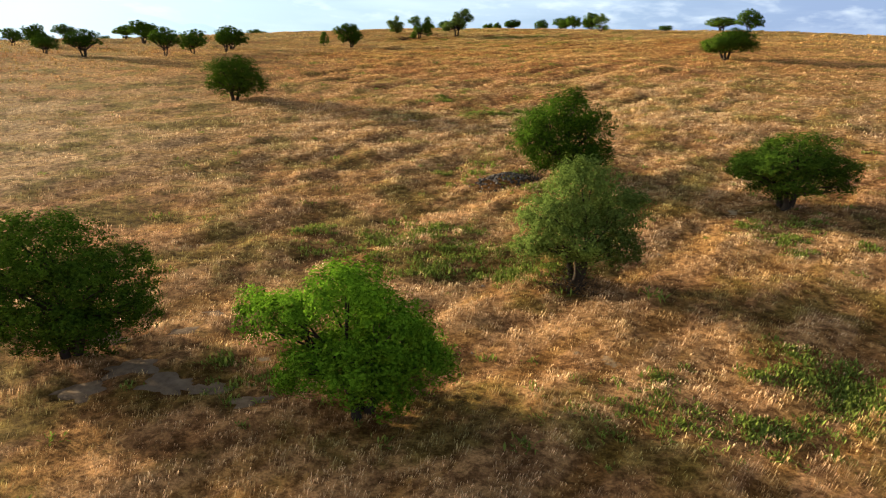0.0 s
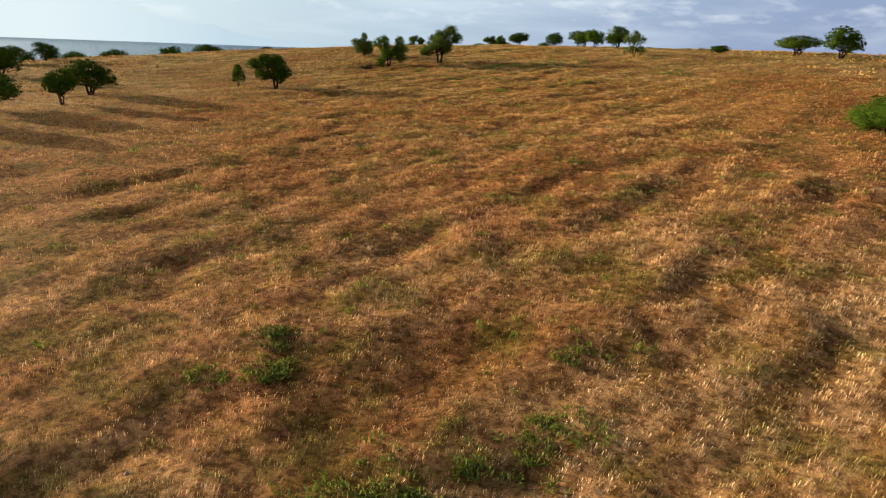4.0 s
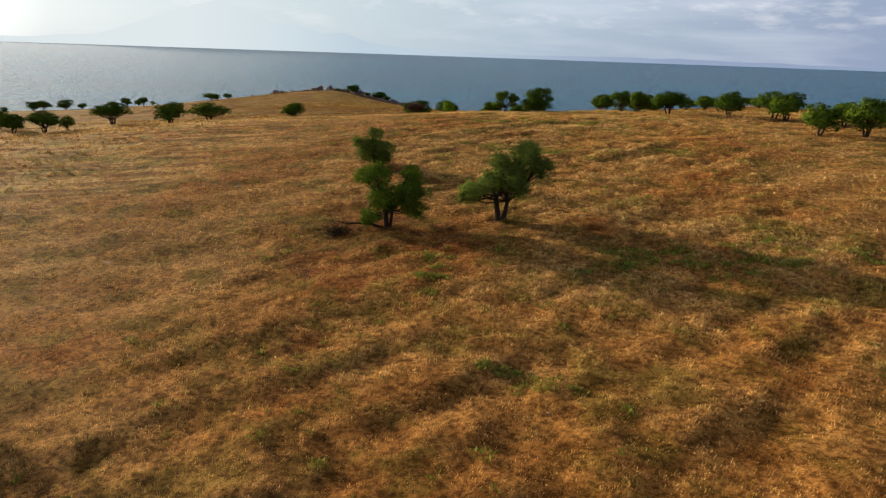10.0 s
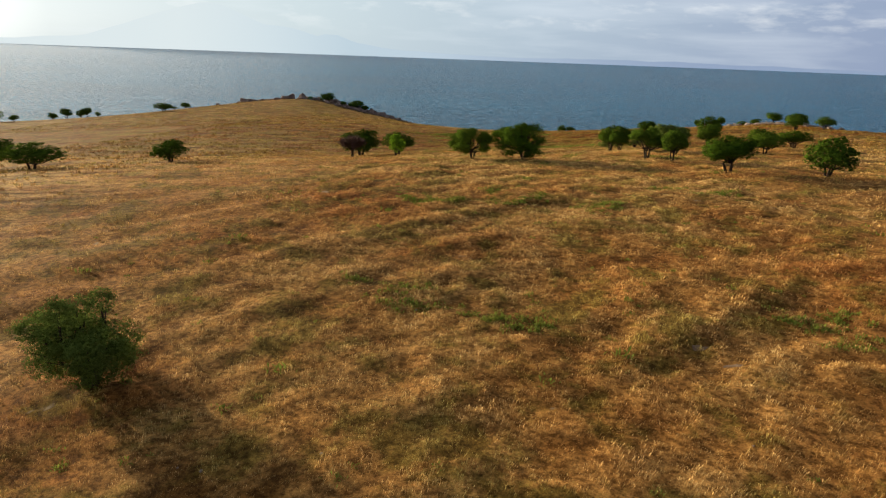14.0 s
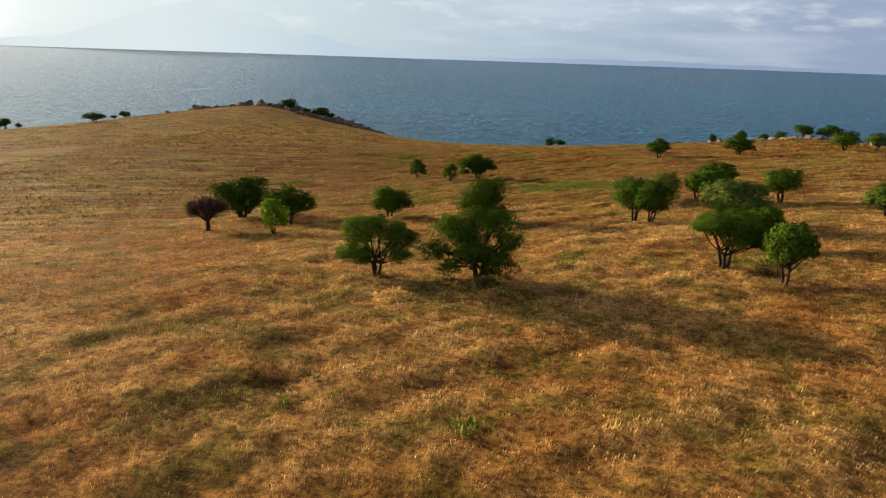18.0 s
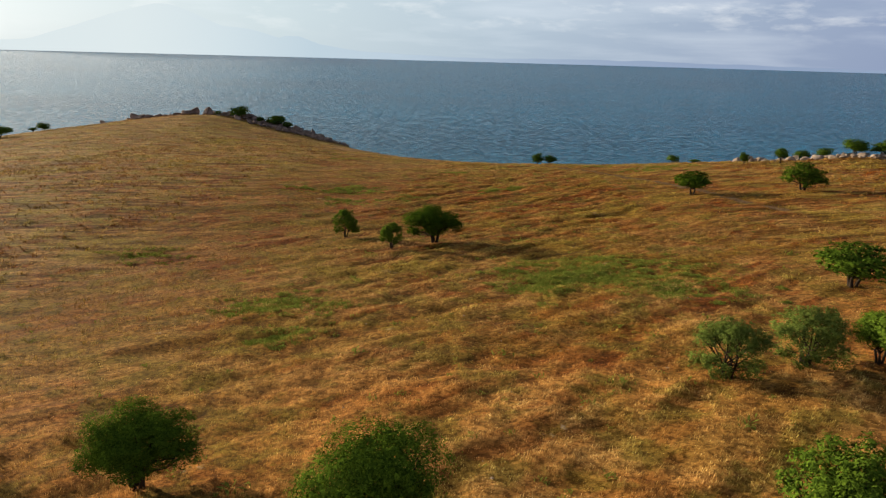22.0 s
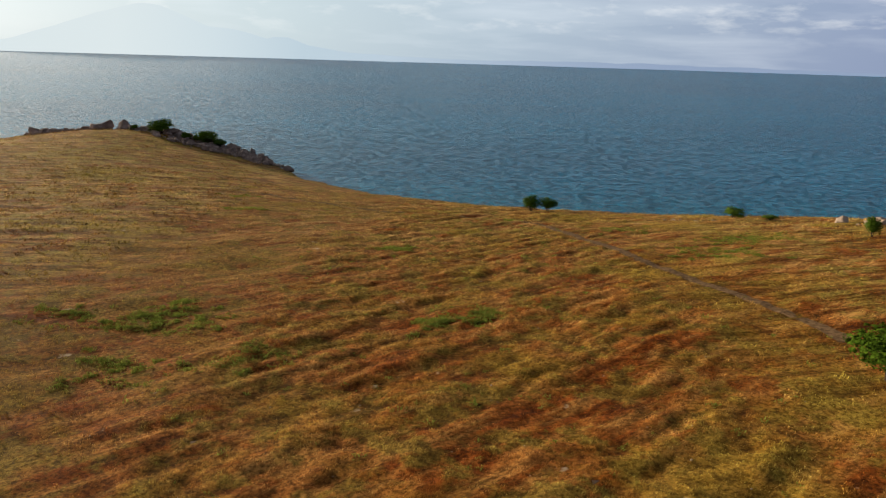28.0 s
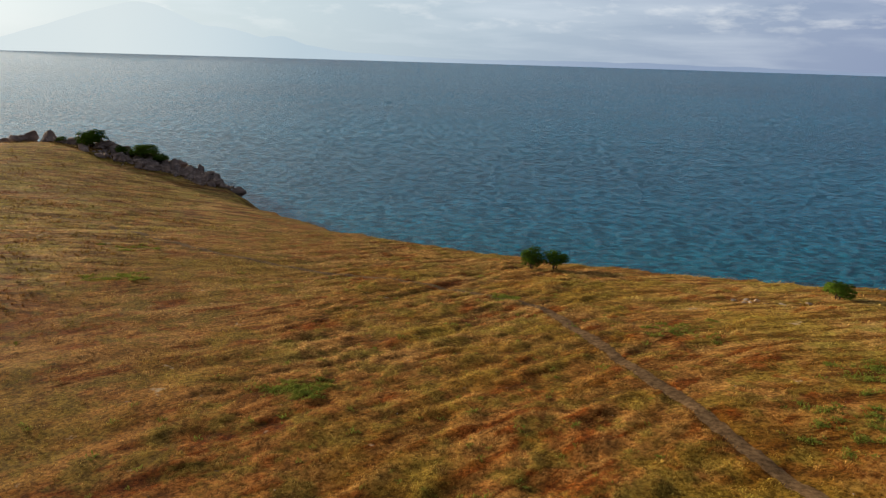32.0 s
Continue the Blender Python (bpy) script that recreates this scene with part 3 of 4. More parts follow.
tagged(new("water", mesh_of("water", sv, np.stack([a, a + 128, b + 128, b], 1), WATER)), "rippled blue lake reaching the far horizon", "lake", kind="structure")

# far mountains across the lake
az = np.radians(np.linspace(-75, 75, 301))
deg = np.degrees(az)
ridge = np.interp(deg, (-75, -60, -41, -35.5, -31.4, -28.1, -26.4, -24.7, -23.3, -22.2, -20.6, -19, -17.2, -15, -14.5, -13.4, -12, -10.5, -8.9, -5, 0, 7, 14, 22, 32, 75),
                  (10, 16, 22, 32, 62, 156, 215, 266, 288, 282, 232, 180, 158, 114, 125, 124, 82, 62, 45, 30, 18, 30, 27, 16, 8, 5))
ridge = ridge + (0.015 * ridge + 2) * value_noise(deg, 0 * deg, 2.1, 8) + 2.5 * value_noise(deg, 0 * deg, 0.9, 9)
mv, layers = [], 7
for k in range(layers):
    s = k / (layers - 1)
    r = 4946 + 12 * s
    wob = 1 + 0.10 * value_noise(deg, 0 * deg + k * 7.0, 2.0, 11) * (0 < k < layers - 1)
    mv.append(np.stack([r * np.sin(az), -80 + r * np.cos(az), -60 + (60 + ridge) * s ** 0.8 * wob], 1))
mv = np.concatenate(mv)
lay, col = np.meshgrid(np.arange(layers - 1), np.arange(300), indexing="ij")
a = (lay * 301 + col).ravel()
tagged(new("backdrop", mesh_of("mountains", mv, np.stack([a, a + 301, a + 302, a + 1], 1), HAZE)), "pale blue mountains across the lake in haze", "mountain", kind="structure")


# ---- trees ----
def tube(points, radii, sides=6):
    """Rings of a bent, tapered limb."""
    points, verts, faces = [Vector(p) for p in points], [], []
    for k, (p, r) in enumerate(zip(points, radii)):
        along = (points[min(k + 1, len(points) - 1)] - points[max(k - 1, 0)]).normalized()
        side = along.orthogonal().normalized()
        up = along.cross(side)
        for s in range(sides):
            w = 2 * math.pi * s / sides
            verts.append(p + r * (math.cos(w) * side + math.sin(w) * up))
        if k:
            for s in range(sides):
                a, b = (k - 1) * sides + s, (k - 1) * sides + (s + 1) % sides
                faces.append((a, b, b + sides, a + sides))
    return verts, faces


def tree_meshes(seed, shape, leaves, size, boughs=()):
    """Trunk and crown of a tree 1 m high and wide. Leaves lie round lobes at the limbs' ends.
    boughs: the main masses of a tree with a form of its own, each to the east of the trunk, its height and its girth."""
    rng = np.random.default_rng(seed)
    lobes = []
    count = {"dome": 11, "spread": 12, "airy": 11, "shrub": 7}[shape]
    for k in range(count):
        ang, out = 2.4 * k + rng.uniform(-0.4, 0.4), math.sqrt((k + 0.3) / count) * 0.40
        high = {"dome": 0.64 - 0.75 * out, "spread": 0.74 - 0.56 * out, "airy": 0.66 - 0.7 * out, "shrub": 0.6 - 0.6 * out}[shape]
        big = rng.uniform(0.14, 0.215) * (0.9 if shape == "airy" else 1.0)
        lobes.append((out * math.cos(ang) + rng.uniform(-.06, .06), out * math.sin(ang) + rng.uniform(-.06, .06), high + rng.uniform(-0.07, 0.07), big))
        if k > count * 0.4:
            lobes.append((out * 1.0 * math.cos(ang + 0.6), out * 1.0 * math.sin(ang + 0.6), high - {"spread": 0.07, "airy": 0.32}.get(shape, 0.24), big * 0.9))
    if boughs:
        lobes = []
        for u, v, r in boughs:
            room = 0.7 * math.sqrt(max(0.02, 0.23 - u * u))
            for d in (rng.uniform(-0.25, 0.25), -0.75 + rng.uniform(-0.2, 0.2), 0.75 + rng.uniform(-0.2, 0.2)):
                lobes.append((u * (1 - 0.25 * abs(d)), d * room * (1 - r), v + (0.07 if d < -0.4 else -0.06) * abs(d), r * (1 - 0.25 * abs(d))))
    lobes = np.array(lobes)
    if not boughs:
        top = (lobes[:, 2] + lobes[:, 3]).max()
        lobes[:, 2] += 0.97 - top
        wide = (np.hypot(lobes[:, 0], lobes[:, 1]) + lobes[:, 3]).max()
        lobes[:, :2] *= 0.5 / wide
    main = lobes
    # knots of foliage standing out of every lobe, with gaps between them
    knots = []
    for q in lobes:
        for _ in range(6):
            way = rng.normal(size=3) + [0, 0, 0.25] + (q[:3] - [0, 0, 0.4]) * 1.5
            way /= np.linalg.norm(way)
            knots.append((*(q[:3] + way * q[3] * rng.uniform(0.6, 0.85)), q[3] * rng.uniform(0.26, 0.44)))
    lobes = np.concatenate([lobes * [1, 1, 1, 0.96], knots])
    # half the leaves lie over the lobes, half in sprays that stand out of them
    each = 24
    sprays = leaves // each // 2
    pick = rng.choice(len(lobes), sprays, p=lobes[:, 3] ** 2 / (lobes[:, 3] ** 2).sum())
    way = rng.normal(size=(sprays, 3))
    way /= np.linalg.norm(way, axis=1)[:, None]
    deep = rng.uniform(0.86, 1.12, sprays) if shape != "airy" else rng.uniform(0.6, 1.3, sprays)
    heart = lobes[pick, :3] + way * (lobes[pick, 3] * deep)[:, None]
    loose = rng.normal(size=(sprays, each, 3))
    loose /= np.linalg.norm(loose, axis=2)[:, :, None]
    girth = rng.uniform(0.018, 0.042, sprays)[:, None, None] * (1.15 if shape == "shrub" else 1.0)
    at = (heart[:, None] + loose * girth * rng.uniform(0.35, 1.0, (sprays, each, 1)) ** 0.5 * [1, 1, 0.8]).reshape(-1, 3)
    face = (loose * 0.8 + way[:, None] * 0.7).reshape(-1, 3)
    form = (loose * 0.45 + way[:, None] * 0.9).reshape(-1, 3)
    rest = leaves - len(at)
    pick = rng.choice(len(lobes), rest, p=lobes[:, 3] ** 2 / (lobes[:, 3] ** 2).sum())
    way = rng.normal(size=(rest, 3))
    way /= np.linalg.norm(way, axis=1)[:, None]
    lump = 1 + 0.14 * np.sin(way[:, 0] * 8 + pick) * np.sin(way[:, 1] * 9 + 2 * pick) + 0.10 * np.sin(way[:, 2] * 8 + pick)
    deep = np.where(rng.random(rest) < 0.75, rng.uniform(0.84, 1.04, rest), rng.uniform(0.4, 0.85, rest)) * lump
    at = np.concatenate([at, lobes[pick, :3] + way * (lobes[pick, 3] * deep)[:, None]])
    face = np.concatenate([face, way])
    count = len(at)
    form = np.concatenate([form, way]) * 0.75 + rng.normal(scale=0.16, size=(count, 3)) + (at - [0, 0, 0.42]) * 2.4
    form /= np.linalg.norm(form, axis=1)[:, None]
    face = face * 0.5 + form * 0.8 + rng.normal(scale=0.24, size=(count, 3)) + [0, 0, 0.1]
    low = {"dome": 0.07, "spread": 0.21, "airy": 0.06, "shrub": 0.03}[shape]
    at[:, 2] = np.where(at[:, 2] < low, low + 0.10 * rng.random(count), at[:, 2])
    face /= np.linalg.norm(face, axis=1)[:, None]
    along = np.cross(face, rng.normal(size=(count, 3)))
    along /= np.linalg.norm(along, axis=1)[:, None]
    across = np.cross(face, along)
    long = (size * rng.uniform(0.6, 1.3, count))[:, None]
    leaf = np.stack([at - along * long * 0.8 - across * long * 0.55, at + along * long * 1.2, at - along * long * 0.8 + across * long * 0.55], 1)
    crown = mesh_of("crown", leaf.reshape(-1, 3), np.arange(count * 3).reshape(-1, 3), None, False)
    # leaves catch the light by the rounded form of their bough
    crown.normals_split_custom_set_from_vertices(np.repeat(form, 3, 0).astype(np.float32))
    # limbs
    stem, wood = ([], []), ([], [])

    def limb(points, radii, into=wood):
        v, f = tube(points, radii)
        into[1].extend(tuple(i + len(into[0]) for i in q) for q in f)
        into[0].extend(v)

    stems = 3 if shape != "airy" else 4
    for s in range(stems):
        ang = 2.1 * s + rng.uniform(-0.4, 0.4)
        foot = Vector((0.018 * math.cos(ang), 0.018 * math.sin(ang), -0.06))
        fork = Vector((0.075 * math.cos(ang), 0.075 * math.sin(ang), rng.uniform(0.2, 0.28)))
        limb([foot, foot.lerp(fork, 0.5) + Vector((0.01, -0.01, 0)), fork], [0.030, 0.022, 0.016], stem)
        mine = [q for n, q in enumerate(main) if n % stems == s]
        for q in mine:
            end = Vector(q[:3])
            mid = fork.lerp(end, 0.55) + Vector(rng.normal(scale=0.02, size=3)) - Vector((0, 0, 0.03))
            limb([fork, mid, end], [0.011, 0.007, 0.003])
            for _ in range(2):
                tip = end + Vector(rng.normal(size=3)) * q[3] * 0.3
                limb([mid, mid.lerp(tip, 0.6) + Vector((0, 0, 0.01)), tip], [0.006, 0.004, 0.0015])
    trunk, limbs = (mesh_of(name, [tuple(v) for v in made[0]], made[1], BARK) for name, made in (("trunk", stem), ("branching", wood)))
    return trunk, limbs, crown


FORMS = {
    ("dome", 0): ((-0.20, 0.60, 0.24), (0.15, 0.68, 0.24), (0.30, 0.48, 0.20), (-0.33, 0.42, 0.17), (0.0, 0.42, 0.26), (0.05, 0.78, 0.17)),
    ("dome", 1): ((-0.25, 0.55, 0.22), (0.0, 0.72, 0.24), (0.27, 0.58, 0.22), (0.38, 0.40, 0.13), (-0.05, 0.42, 0.25), (-0.38, 0.38, 0.13)),
    ("spread", 0): ((-0.28, 0.62, 0.20), (0.0, 0.76, 0.20), (0.27, 0.66, 0.20), (0.10, 0.55, 0.22), (-0.12, 0.52, 0.20), (0.42, 0.52, 0.10), (-0.43, 0.50, 0.10)),
    ("spread", 1): ((-0.30, 0.68, 0.18), (-0.05, 0.74, 0.22), (0.22, 0.60, 0.22), (0.38, 0.50, 0.13), (-0.20, 0.50, 0.18), (0.05, 0.50, 0.20))}
KINDS = {}
for look_of, (shape, leaves, size) in {"dome": ("dome", 22000, 0.0140), "spread": ("spread", 22000, 0.0135), "airy": ("airy", 20000, 0.0120), "shrub": ("shrub", 12000, 0.018)}.items():
    for v in range(2):
        form = FORMS.get((look_of, v), ())
        KINDS[look_of, v, True] = tree_meshes(11 * v + len(look_of), shape, leaves, size, form)
        KINDS[look_of, v, False] = tree_meshes(11 * v + len(look_of), shape, leaves // 3, size * 1.65, form)
CROWNS = {}
WORDS = {
    "dark": "tree with a dense dark green rounded crown", "mid": "tree with a full leafy green crown", "bright": "tree with a bright yellow-green leafy crown",
    "light": "tree with a thin grey-green feathery crown"}
tree_count = [0]


def tree(x, y, width, height, look_of, hue, near=False, note="on the dry meadow", boughs=()):
    """A tree with its trunk and crown; repeats share meshes."""
    v = tree_count[0] % 2
    turn = tree_count[0] * 77.0
    tree_count[0] += 1
    if boughs:
        turn = 0.0
        KINDS[boughs] = tree_meshes(tree_count[0], look_of, 46000, 0.0088, boughs)
    trunk, limbs, crown = KINDS[boughs or (look_of, v, near)]
    key = (boughs or (look_of, v, near), hue)
    if key not in CROWNS:
        CROWNS[key] = crown.copy()
        CROWNS[key].materials.append(LEAF[hue])
    base = new("shrub" if look_of == "shrub" else "tree")
    base.empty_display_size = 0.2
    base.matrix_world = pose(x, y, land_at(x, y) - 0.05, 0, 0, turn) @ Matrix.Diagonal((width, width, height, 1))
    tagged(base, f"{WORDS[hue]} {note}", "shrub" if look_of == "shrub" else "tree", "trees of the meadow")
    part("trunk", trunk, base, "short forked grey-brown trunk")
    part("branching", limbs, base)
    part("crown", CROWNS[key], base)
    return base


tree(-37.2, -64.6, 9.9, 8.0, "dome", "dark", True, boughs=((-0.03, 0.71, 0.24), (0.26, 0.53, 0.2), (0.39, 0.36, 0.13), (-0.31, 0.53, 0.21), (-0.08, 0.31, 0.26), (0.17, 0.22, 0.16), (-0.37, 0.24, 0.17)))
tree(-23.2, -70.1, 9.8, 7.7, "dome", "bright", True, boughs=((-0.05, 0.73, 0.20), (-0.37, 0.61, 0.16), (-0.25, 0.33, 0.14), (0.31, 0.36, 0.15), (0.15, 0.55, 0.18), (0, 0.36, 0.23), (0.15, 0.18, 0.12)))
tree(-10.2, -57.3, 9.2, 8.2, "airy", "light", True, boughs=((0, 0.71, 0.27), (-0.27, 0.52, 0.19), (0.29, 0.55, 0.21), (0, 0.33, 0.27), (0.31, 0.29, 0.15), (-0.31, 0.29, 0.13)))
tree(-4.9, -35.9, 11.0, 9.1, "dome", "dark", True, boughs=((-0.05, 0.69, 0.25), (-0.3, 0.54, 0.2), (0.2, 0.54, 0.2), (0.28, 0.32, 0.15), (-0.14, 0.29, 0.22), (0.07, 0.26, 0.19), (-0.37, 0.42, 0.16)))
tree(11.0, -45.1, 11.5, 7.1, "dome", "mid", True, boughs=((-0.14, 0.55, 0.24), (0.06, 0.72, 0.18), (-0.31, 0.49, 0.155), (0.39, 0.46, 0.16), (0.22, 0.49, 0.18), (-0.06, 0.29, 0.17), (0.43, 0.26, 0.1)))
tree(52.8, 47.0, 13.6, 7.8, "dome", "mid", True, boughs=((-0.10, 0.45, 0.26), (0.28, 0.55, 0.27), (0.10, 0.62, 0.25), (-0.25, 0.40, 0.18), (0.42, 0.40, 0.16)))
tree(112.8, 165.7, 15.2, 6.1, "spread", "mid")
tree(114.3, 147.9, 11.4, 9.0, "dome", "dark")
tree(-127.9, 119.5, 6.8, 5.9, "spread", "mid")
tree(-102.3, 82.0, 7.8, 5.2, "dome", "mid")
tree(-91.1, 75.8, 9.4, 6.9, "spread", "dark")
tree(-128.4, 133.3, 9.1, 7.1, "dome", "dark")
tree(-136.5, 174.8, 9.1, 6.1, "spread", "dark")
tree(-100.6, 150.6, 12.5, 7.9, "dome", "dark")
tree(-73.4, 79.3, 7.8, 7.5, "spread", "mid")
tree(-69.1, 88.4, 9.5, 6.6, "dome", "mid")
tree(-62.3, 96.2, 6.5, 6.5, "spread", "dark")
tree(-63.8, 112.1, 10.9, 7.0, "dome", "dark")
tree(-29.6, 119.6, 10.4, 8.2, "dome", "dark", True, boughs=((0.04, 0.66, 0.22), (-0.19, 0.69, 0.18), (-0.44, 0.62, 0.13), (0.24, 0.48, 0.165), (-0.24, 0.38, 0.16), (0.08, 0.34, 0.18)))
tree(-38.2, 124.6, 3.9, 4.9, "shrub", "mid")
tree(-13.3, 195.5, 9.5, 7.6, "airy", "light", True, boughs=((-0.1, 0.5, 0.22), (0.2, 0.45, 0.2), (-0.35, 0.55, 0.14), (0, 0.78, 0.14), (0.1, 0.25, 0.2), (-0.2, 0.3, 0.18)))
tree(-5.8, 165.4, 9.8, 9.1, "dome", "mid", True, boughs=((-0.15, 0.75, 0.2), (-0.33, 0.73, 0.12), (-0.24, 0.16, 0.15), (0.37, 0.57, 0.22), (0.39, 0.32, 0.17), (0.09, 0.47, 0.2), (-0.09, 0.42, 0.18), (0.35, 0.8, 0.13)))
tree(8.4, 167.0, 12.5, 10.9, "airy", "light", True, boughs=((0.26, 0.77, 0.18), (0.44, 0.64, 0.125), (0.08, 0.53, 0.17), (-0.31, 0.32, 0.135), (-0.12, 0.45, 0.145), (0.2, 0.4, 0.145), (-0.02, 0.7, 0.12), (-0.39, 0.28, 0.08)))
tree(66.3, 172.3, 7.9, 7.6, "airy", "light")
tree(-63.2, 303.0, 9.2, 5.8, "dome", "mid")
tree(-27.6, 344.2, 13.8, 8.0, "dome", "dark", True)
tree(-14.6, 331.7, 8.9, 6.7, "spread", "dark", True)
tree(-13.2, 319.4, 4.7, 5.7, "shrub", "bright")
tree(1.1, 336.1, 8.6, 6.3, "dome", "mid", True, boughs=((0.25, 0.64, 0.23), (-0.08, 0.72, 0.22), (-0.21, 0.48, 0.19), (0.12, 0.47, 0.22), (0.42, 0.5, 0.13), (0.05, 0.62, 0.22)))
tree(13.7, 428.0, 12.8, 9.5, "dome", "dark", True, boughs=((-0.07, 0.61, 0.24), (0.21, 0.53, 0.2), (-0.31, 0.53, 0.19), (0, 0.37, 0.21), (0.34, 0.45, 0.12), (-0.34, 0.25, 0.1)))
tree(5.9, 423.0, 5.2, 5.6, "shrub", "mid", True)
tree(-5.4, 435.8, 6.5, 6.4, "shrub", "mid", True)
tree(17.0, 289.4, 10.2, 8.2, "dome", "mid", True, boughs=((-0.27, 0.61, 0.2), (-0.05, 0.73, 0.17), (0.22, 0.7, 0.19), (0.35, 0.48, 0.13), (-0.43, 0.34, 0.13), (-0.05, 0.39, 0.23), (0.24, 0.27, 0.17), (-0.27, 0.18, 0.12), (0.14, 0.11, 0.1)))
tree(45.9, 289.3, 5.8, 6.7, "spread", "mid")
tree(70.0, 383.9, 11.5, 6.1, "spread", "mid")
tree(43.8, 353.8, 7.2, 5.8, "airy", "light", True)
tree(51.1, 355.8, 7.4, 6.0, "airy", "light", True)
tree(58.4, 352.0, 10.9, 6.4, "spread", "mid", True)
tree(50.8, 271.4, 11.2, 6.8, "spread", "dark", True)
tree(66.2, 270.1, 9.2, 7.0, "dome", "mid")
tree(74.7, 261.1, 10.8, 7.5, "spread", "mid")
tree(76.0, 327.1, 8.9, 5.3, "dome", "mid")
tree(85.8, 333.1, 9.8, 4.9, "spread", "dark")
tree(75.5, 256.4, 10.7, 7.3, "dome", "mid")
tree(71.3, 311.2, 7.7, 5.2, "spread", "mid")
tree(70.9, 225.9, 9.8, 6.8, "dome", "mid")
tree(79.6, 226.0, 10.2, 8.4, "dome", "mid")
tree(84.5, 246.0, 8.6, 6.0, "spread", "mid")
tree(78.8, 477.8, 11.8, 6.8, "spread", "dark")
tree(106.5, 475.8, 12.4, 7.5, "dome", "dark")
tree(-272.4, 696.0, 19.0, 8.0, "spread", "dark")
tree(-280.9, 752.0, 11.5, 6.3, "dome", "dark")
tree(-300.0, 768.0, 6.1, 3.6, "spread", "dark")
tree(53.0, 646.5, 7.5, 6.5, "dome", "dark")
tree(59.2, 646.1, 8.2, 5.6, "spread", "dark")
tree(110.4, 606.3, 7.5, 4.2, "dome", "mid")
tree(118.0, 599.5, 5.1, 2.1, "spread", "mid")
tree(149.9, 490.0, 12.7, 7.9, "dome", "mid")
tree(167.6, 500.0, 10.0, 7.3, "spread", "mid")
tree(123.7, 560.3, 4.6, 5.0, "dome", "dark")
tree(136.1, 557.6, 5.7, 6.6, "spread", "dark")
tree(157.9, 588.0, 8.0, 4.6, "dome", "mid")
tree(96.2, 179.9, 7.4, 2.9, "dome", "dark")
tree(-122.1, 196.0, 11.6, 6.2, "spread", "mid")
tree(-116.8, 209.0, 9.7, 6.3, "dome", "dark")
tree(-43.7, 9.6, 10.6, 7.8, "dome", "dark", True, boughs=((-0.14, 0.56, 0.27), (0.14, 0.62, 0.27), (0.30, 0.40, 0.24), (-0.22, 0.32, 0.20), (0.10, 0.30, 0.23)))
tree(-137.0, 318.0, 14.5, 9.0, "spread", "dark")
tree(-105.0, 300.0, 13.4, 7.8, "dome", "dark")
tree(-85.0, 287.0, 13.2, 6.4, "spread", "mid")
tree(-151.6, 286.6, 10.0, 7.4, "spread", "dark")
tree(-142.7, 289.2, 12.0, 8.0, "spread", "mid")
tree(-139.1, 295.5, 5.8, 5.4, "dome", "mid")
tree(-169.6, 302.6, 9.5, 8.4, "dome", "dark")
tree(-185.0, 318.0, 8.5, 7.0, "spread", "mid")
tree(-390.0, 612.0, 14.0, 8.5, "dome", "dark")
tree(-398.0, 635.0, 16.0, 9.6, "spread", "dark")
tree(-382.0, 641.0, 17.0, 10.0, "dome", "dark")
tree(-372.0, 650.0, 10.0, 6.0, "spread", "dark")
tree(-352.0, 668.0, 9.0, 6.0, "dome", "dark")
tree(-345.0, 675.0, 13.0, 9.0, "spread", "dark")
tree(-336.0, 680.0, 8.0, 8.0, "dome", "dark")
tree(-335.0, 687.0, 11.0, 8.8, "spread", "dark")
tree(-330.0, 694.0, 5.5, 4.5, "dome", "dark")
tree(42.2, 295.3, 8.6, 6.7, "spread", "mid", True, boughs=((-0.20, 0.72, 0.20), (0.10, 0.76, 0.20), (0.38, 0.55, 0.20), (0.10, 0.55, 0.20), (0.50, 0.45, 0.14), (-0.35, 0.68, 0.12)))
tree(51.0, 308.7, 6.6, 5.6, "dome", "mid", True)
tree(69.7, 349.1, 9.2, 6.8, "spread", "mid", True)
tree(40.0, 328.2, 7.4, 6.9, "spread", "mid", True)
tree(41.9, 325.6, 6.8, 6.7, "spread", "mid", True)
tree(53.0, 323.9, 11.8, 7.4, "dome", "light", True)
tree(57.0, 355.6, 5.6, 5.2, "spread", "mid", True)
tree(7.0, 290.3, 8.4, 7.0, "dome", "mid", True, boughs=((-0.2, 0.66, 0.23), (0, 0.77, 0.16), (0.28, 0.63, 0.2), (-0.36, 0.34, 0.135), (-0.16, 0.31, 0.14), (0.32, 0.36, 0.14), (0.48, 0.6, 0.09)))
tree(17.0, 329.6, 9.3, 8.0, "dome", "mid", True, boughs=((0.22, 0.70, 0.23), (-0.06, 0.69, 0.23), (-0.25, 0.45, 0.22), (0.19, 0.38, 0.23), (-0.05, 0.42, 0.25), (0.36, 0.24, 0.12), (-0.39, 0.34, 0.12), (0.08, 0.58, 0.25)))
tree(170.5, 572.0, 13.0, 7.6, "spread", "mid")
tree(182.5, 570.0, 14.5, 7.8, "dome", "mid")
tree(163.0, 580.0, 8.0, 4.6, "dome", "mid")
# trees among the rocks of the headland
tree(-168, 826, 20.0, 10.0, "dome", "dark", False, "among headland boulders")
tree(-186, 828, 7.0, 4.0, "shrub", "dark", False, "among headland boulders")
tree(-150, 822, 8.0, 5.5, "dome", "dark", False, "among headland boulders")
tree(-137, 821, 19.0, 9.6, "dome", "dark", False, "among headland boulders")
tree(-128, 820, 10.0, 6.5, "spread", "dark", False, "among headland boulders")


